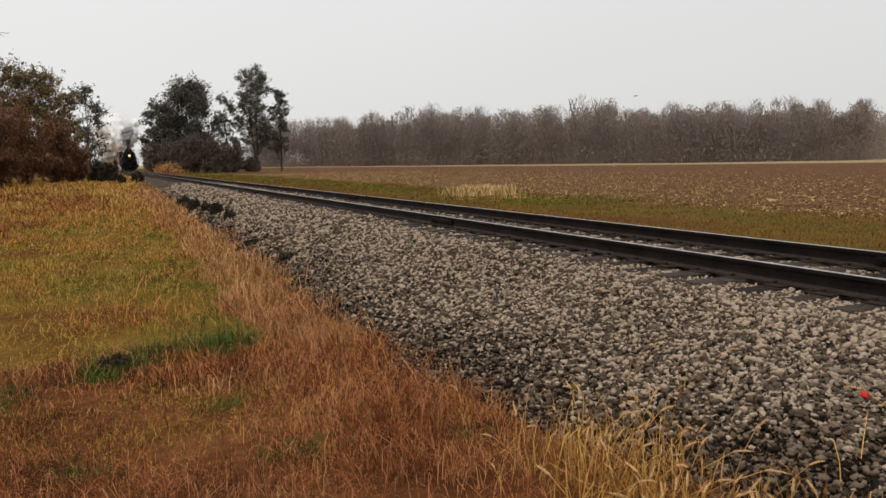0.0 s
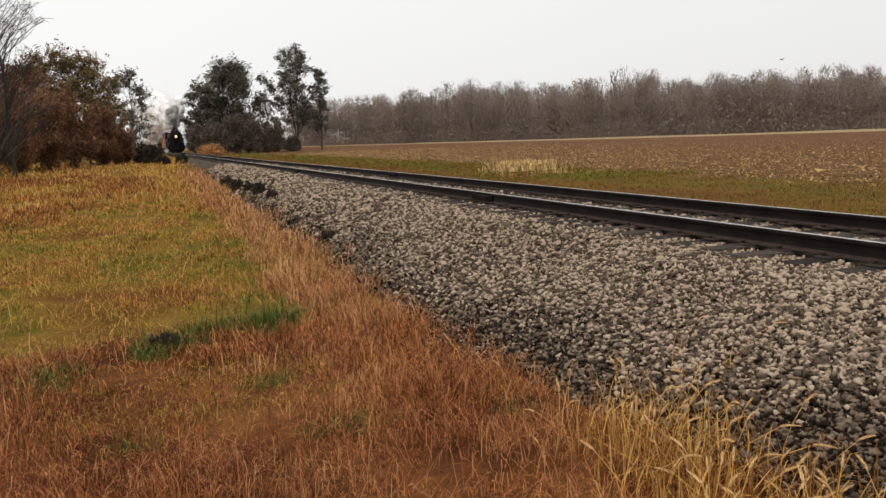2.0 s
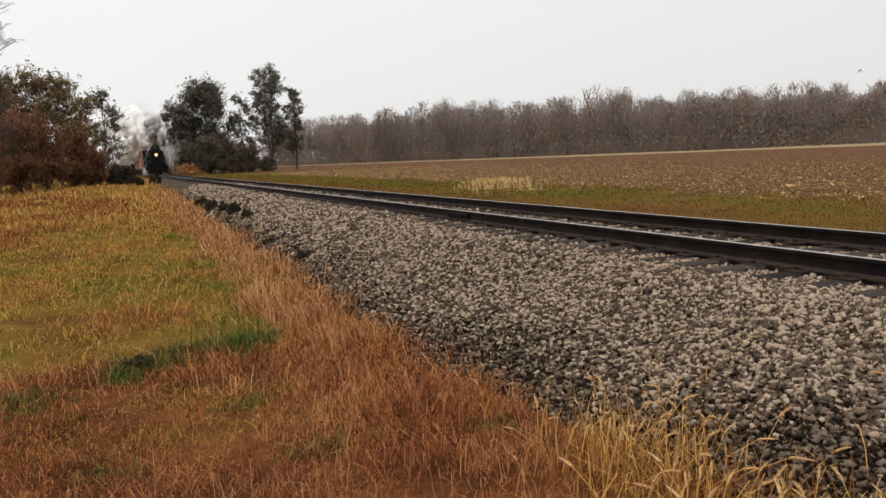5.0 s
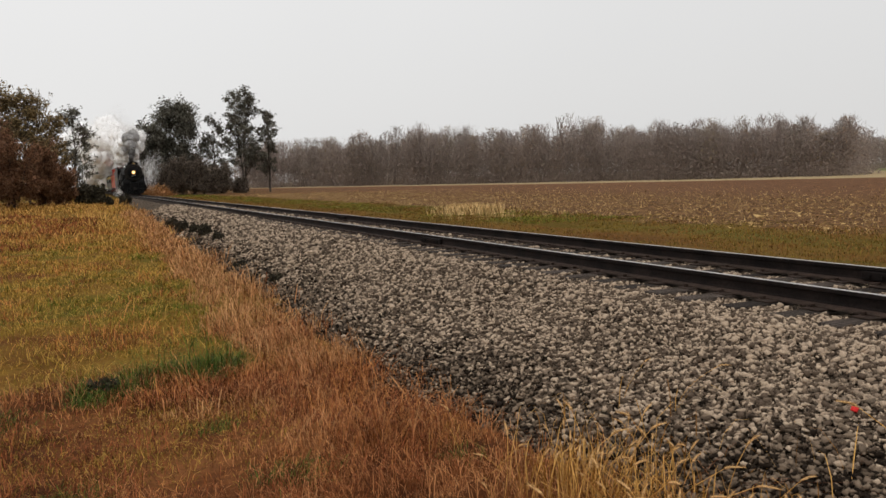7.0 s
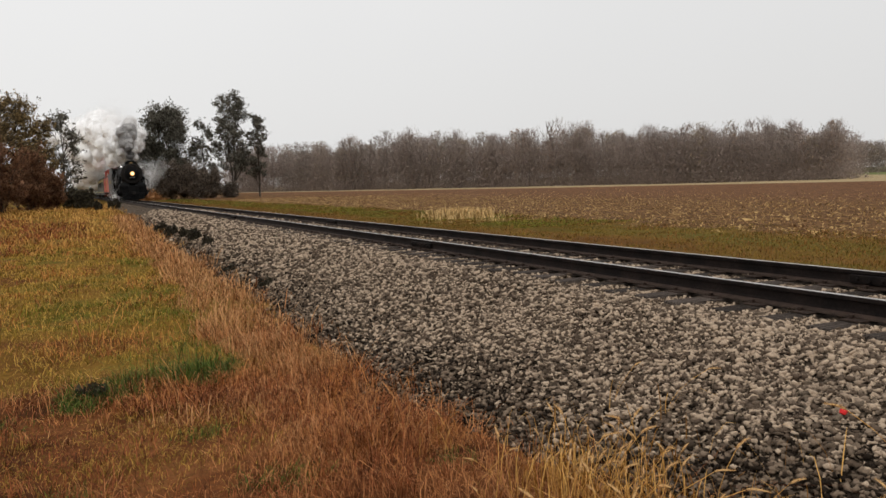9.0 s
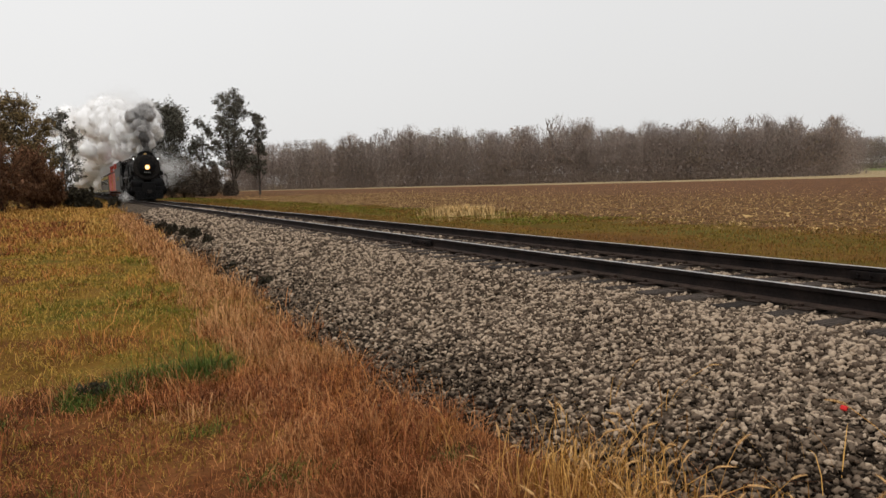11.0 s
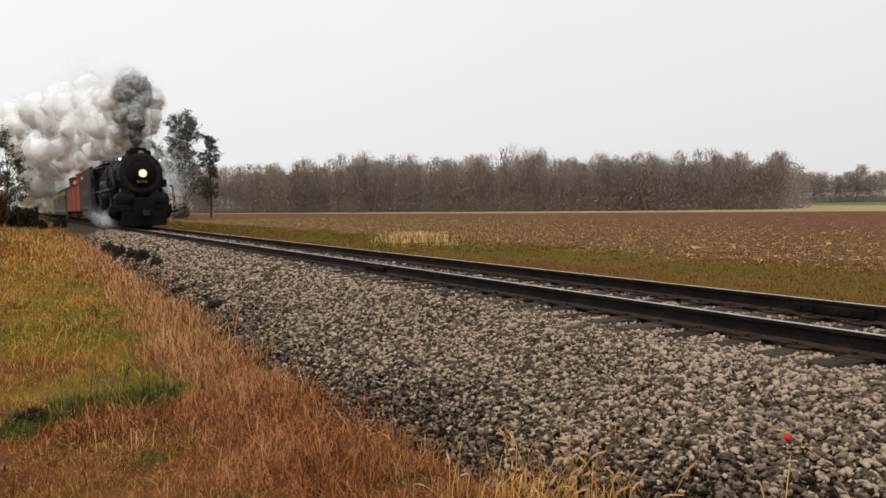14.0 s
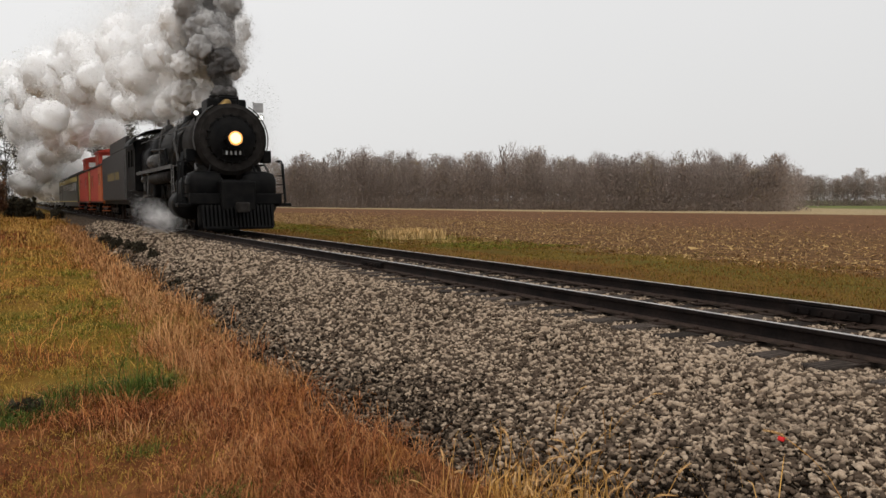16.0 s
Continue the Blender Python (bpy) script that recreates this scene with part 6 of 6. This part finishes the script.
def build_smoke():
    tone = lambda name, c1, c2: (smoke_material(name, c1, c2, False), smoke_material(name + "_flecks", c1, c2, True))
    dark = tone("dark_smoke", (0.09, 0.087, 0.085), (0.16, 0.152, 0.148))
    dim = tone("dim_grey_smoke", (0.33, 0.322, 0.317), (0.47, 0.46, 0.45))
    mid = tone("grey_smoke", (0.72, 0.71, 0.70), (0.84, 0.83, 0.82))
    white = tone("white_steam", (0.96, 0.955, 0.95), (0.985, 0.98, 0.975))
    sets = {"d": [puff_mesh(k, dark, 4200, fine=True) for k in range(3)], "g": [puff_mesh(60 + k, dim, 4200, fine=True) for k in range(3)], "m": [puff_mesh(10 + k, mid, 4200, fine=True) for k in range(3)],
            "v": [puff_mesh(50 + k, white, 4000) for k in range(4)], "w": [puff_mesh(20 + k, white, 2400, size=0.046) for k in range(4)],
            "t": [puff_mesh(30 + k, white, 6000, 0, size=0.013) for k in range(3)], "h": [puff_mesh(40 + k, mid, 4500, 0, size=0.013) for k in range(3)],
            "s": [puff_mesh(45 + k, dim, 4500, 0, size=0.013) for k in range(3)]}
    rnd = np.random.default_rng(5)
    plume = thing("smoke_plume", "billowing plume of white steam and dark smoke above the train", "smoke")
    HULLS.append((plume, 0.0))
    rows = []
    # dark column above the stack, leaning back and spreading as it climbs
    for k in range(13):
        s = k / 12
        rows.append(("d" if k < 8 else "g", rnd.normal(0, 0.03 + 0.16 * s), 1.3 + 0.9 * s * s + rnd.normal(0, 0.1 * s), 4.7 + 2.5 * s, 0.30 + 0.36 * s))
    for k in range(14):
        s = k / 13
        rows.append(("g", rnd.normal(0.1, 0.45), 1.9 + 1.4 * s, 6.5 + 2.2 * s + rnd.normal(0, 0.25), 0.55 + 0.3 * s))
    for k in range(30):
        s = k / 29
        rows.append(("m", rnd.normal(0.0, 0.6 + 0.3 * s), 2.8 + 5.0 * s + rnd.normal(0, 0.4), 5.9 + 2.6 * s + rnd.normal(0, 0.55), 0.5 + 0.55 * s))
    # steam close over the boiler and the tender
    for k in range(16):
        s = k / 15
        rows.append(("m" if k < 6 else "v", rnd.normal(0, 0.4), 4.5 + 14 * s, 5.25 + 0.6 * s + rnd.normal(0, 0.1), 0.65 + 0.4 * s))
    # low smoke that lingers over the coaches
    for k in range(16):
        rows.append(("w", rnd.normal(-2.2, 0.9), 34 + 2.2 * k, rnd.uniform(5.8, 7.4), rnd.uniform(1.2, 1.7)))
    # white trail: climbs, widens and drifts to the near side behind, clear of the roofs near the engine
    for k in range(135):
        s = (k + 0.5) / 135
        d = 4.0 + 96 * s ** 1.35
        r = (0.75 + 1.75 * min(1, d / 45)) * rnd.uniform(0.6, 1.1)
        z = 6.7 + 2.6 * min(1, d / 30) + 2.6 * min(1, max(0, d - 35) / 50) + rnd.normal(0, 0.5 + 1.1 * min(1, d / 45))
        if d < 60:
            z = max(z, 4.3 + 0.9 * r)
        x = rnd.normal(0.5 - 0.065 * min(d, 60), 0.45 + 0.022 * d)
        if d < 25:
            x = max(x, -1.0)
        rows.append(("v" if d < 42 else "w", x, d, z, r))
    for k in range(24):
        rows.append(("w", rnd.normal(-1.6, 1.8), 50 + 2.4 * k, rnd.uniform(9.0, 14.0), rnd.uniform(1.6, 2.7)))
    for k in range(22):
        rows.append(("w", rnd.normal(-2.4, 2.0), 60 + 3.0 * k, rnd.uniform(3.0, 8.5), rnd.uniform(2.0, 3.2)))
    # thin haze round the plume's edges
    for k in range(10):
        s = k / 9
        rows.append(("s", rnd.normal(0, 0.3), 1.4 + 1.8 * s, 5.3 + 3.2 * s, 0.6 + 0.6 * s))
    for k in range(10):
        s = k / 9
        rows.append(("h", rnd.normal(0, 0.8), 3.0 + 7.0 * s, 6.5 + 2.6 * s + rnd.normal(0, 0.6), 1.1 + 0.7 * s))
    for k in range(20):
        d = 12 + 3.6 * k
        rows.append(("t", rnd.normal(0.3 - 0.05 * d, 0.6 + 0.02 * d), d, 7.6 + 3.0 * min(1, d / 30) + 2.6 * min(1, max(0, d - 35) / 50) + rnd.normal(0, 0.8), 1.7 + 1.6 * min(1, d / 45)))
    for k, (c, x, y, z, r) in enumerate(rows):
        ob = same("billow", sets[c][k % len(sets[c])], plume, (x, y, z))
        ob.scale = (r, r, r * 0.92)
        PUFFS.append((ob, (x, y, z), rnd.uniform(-1, 1, 3), c))
    wisp = thing("cylinder_steam", "white steam drifting from the cylinders beside the wheels", "steam")
    HULLS.append((wisp, 0.0))
    for k, (x, y, z, r) in enumerate(((-1.75, 2.2, 0.45, 0.55), (-1.8, 2.9, 0.5, 0.6), (-1.85, 3.7, 0.5, 0.6), (-1.9, 1.7, 0.35, 0.4), (-1.8, 4.6, 0.5, 0.6), (-1.85, 5.6, 0.6, 0.7), (2.0, 4.0, 1.6, 0.9), (2.3, 5.5, 2.2, 1.3), (2.6, 7.5, 2.8, 1.6), (2.8, 9.5, 3.2, 1.9), (2.8, 12.0, 3.4, 2.2), (2.4, 8.5, 4.4, 1.6))):
        ob = same("wisp", sets["t"][k % 3], wisp, (x, y, z))
        ob.scale = (r, r * 1.9, r * 0.8)
        PUFFS.append((ob, (x, y, z), rnd.uniform(-1, 1, 3), "t"))


# ---- a bird over the woods ----
BIRD = []
FLIGHT = [(0.0, 70.0, 97.1, 9.0), (1.5, 78.0, 90.8, 9.0), (3.5, 85.4, 84.0, 9.0), (5.0, 89.4, 79.7, 8.8), (16.0, 117.0, 49.0, 9.5)]


def build_bird():
    b = thing("bird", "small dark bird in flight over the woods", "bird")
    BIRD.append(b)
    bm = bmnew()
    dome(bm, (0, 0, 0), 0.11, 0.8, 2.0, 0.75, 2)
    dome(bm, (0, 0.24, 0.03), 0.055, 1, 1.2, 1, 2)
    part("body", bm, WEED, b, "", True)
    bm = bmnew()
    box(bm, -0.06, 0.06, -0.38, -0.18, -0.008, 0.008, 0.004)
    part("tail", bm, WEED, b)
    for s in (-1, 1):
        bm = bmnew()
        vs = [bm.verts.new((s * x, y, z)) for x, y in ((0.05, 0.12), (0.25, 0.16), (0.48, 0.0), (0.25, -0.05), (0.05, -0.08)) for z in (-0.006, 0.006)]
        for i in range(5):
            j = (i + 1) % 5
            bm.faces.new((vs[2 * i], vs[2 * j], vs[2 * j + 1], vs[2 * i + 1]))
        bm.faces.new(vs[0::2])
        bm.faces.new(vs[1::2][::-1])
        bmesh.ops.recalc_face_normals(bm, faces=bm.faces)
        BIRD.append((part("wing", bm, WEED, b), s))


# ---- motion ----
# seconds, distance of the headlight along the track
RUN = [(0.0, 184.0), (2.5, 164.5), (5.0, 141.5), (7.5, 117.5), (9.0, 102.0), (11.5, 76.1), (13.0, 60.6), (14.5, 44.4), (16.0, 27.5)]


def run(t):
    """Smooth distance at a time (monotone cubic through RUN)."""
    T, Y = [r[0] for r in RUN], [r[1] for r in RUN]
    s = [(Y[i + 1] - Y[i]) / (T[i + 1] - T[i]) for i in range(len(T) - 1)]
    m = [s[0]] + [(a + b) / 2 for a, b in zip(s, s[1:])] + [s[-1]]
    i = max(0, min(len(T) - 2, sum(1 for q in T if q <= t) - 1))
    h = T[i + 1] - T[i]
    u = (t - T[i]) / h
    return (2 * u ** 3 - 3 * u ** 2 + 1) * Y[i] + (u ** 3 - 2 * u ** 2 + u) * h * m[i] + (3 * u ** 2 - 2 * u ** 3) * Y[i + 1] + (u ** 3 - u ** 2) * h * m[i + 1]


def motions():
    steps = [k * 0.5 for k in range(33)]
    for ob, back in HULLS:
        walk(ob, [(t, pose(XC, run(t) + back, 0)) for t in steps])
    fine = [k / 15 for k in range(241)]
    finest = [k / 30 for k in range(481)]
    for ob, (x, y, z), r, phase, s in SPIN:
        walk(ob, [(t, pose(x, y, z, phase + math.degrees((184.0 - run(t)) / r), 0, 0 if s > 0 else 0)) for t in (fine if r > 0.8 else finest)])
    for ob, s, main, head in RODS:
        ph = 0.0 if s < 0 else math.pi / 2
        rows, mains, heads = [], [], []
        for t in fine:
            a = ph + (184.0 - run(t)) / DRIVER_R
            y, z = -0.36 * math.sin(a), DRIVER_R + 0.36 * math.cos(a)
            rows.append((t, pose(s * 0.92, y, z)))
            tilt = math.asin((z - 0.96) / 2.9)
            mains.append((t, pose(s * 1.05, DRIVERS[1] + y, z, math.degrees(tilt))))
            heads.append((t, pose(s * 1.15, DRIVERS[1] + y - 2.9 * math.cos(tilt), 0.96)))
        walk(ob, rows)
        walk(main, mains)
        walk(head, heads)
    walk(BIRD[0], [(t, pose(x, y, z, 0, 0, -75)) for t, x, y, z in FLIGHT])
    for wing, s in BIRD[1:]:
        walk(wing, [(k / 15, pose(0, 0, 0, 0, s * (8 - 30 * math.sin(k * 0.9)), 0)) for k in range(241)])
    for ob in BELL:
        walk(ob, [(t, pose(0, 0.5, 4.46, 0, 28 * math.sin(t * 5.2), 0)) for t in [k * 0.1 for k in range(161)]])
    for ob, (x, y, z), turn, c in PUFFS:
        walk(ob, [(t, pose(x + 0.25 * turn[0] * math.sin(0.9 * t + 5 * turn[1]), y + 0.3 * math.sin(1.1 * t + 7 * turn[0]), z + 0.2 * math.sin(1.3 * t + 9 * turn[2]),
                           -14 * t * (1 + 0.5 * turn[0]), 9 * t * turn[1], 12 * t * turn[2])) for t in [k for k in range(17)]])


build_ground()
build_bed()
build_track()
build_engine()
build_tender()
build_caboose("red caboose with an orange end, yellow platform rails and a cupola", 28.4, RED, ORANGE)
build_caboose("faded red caboose with a roof cupola behind another caboose", 39.6, RED, RED)
build_coach()
build_smoke()
build_bird()
build_trees()
build_grass()
build_stones()
motions()
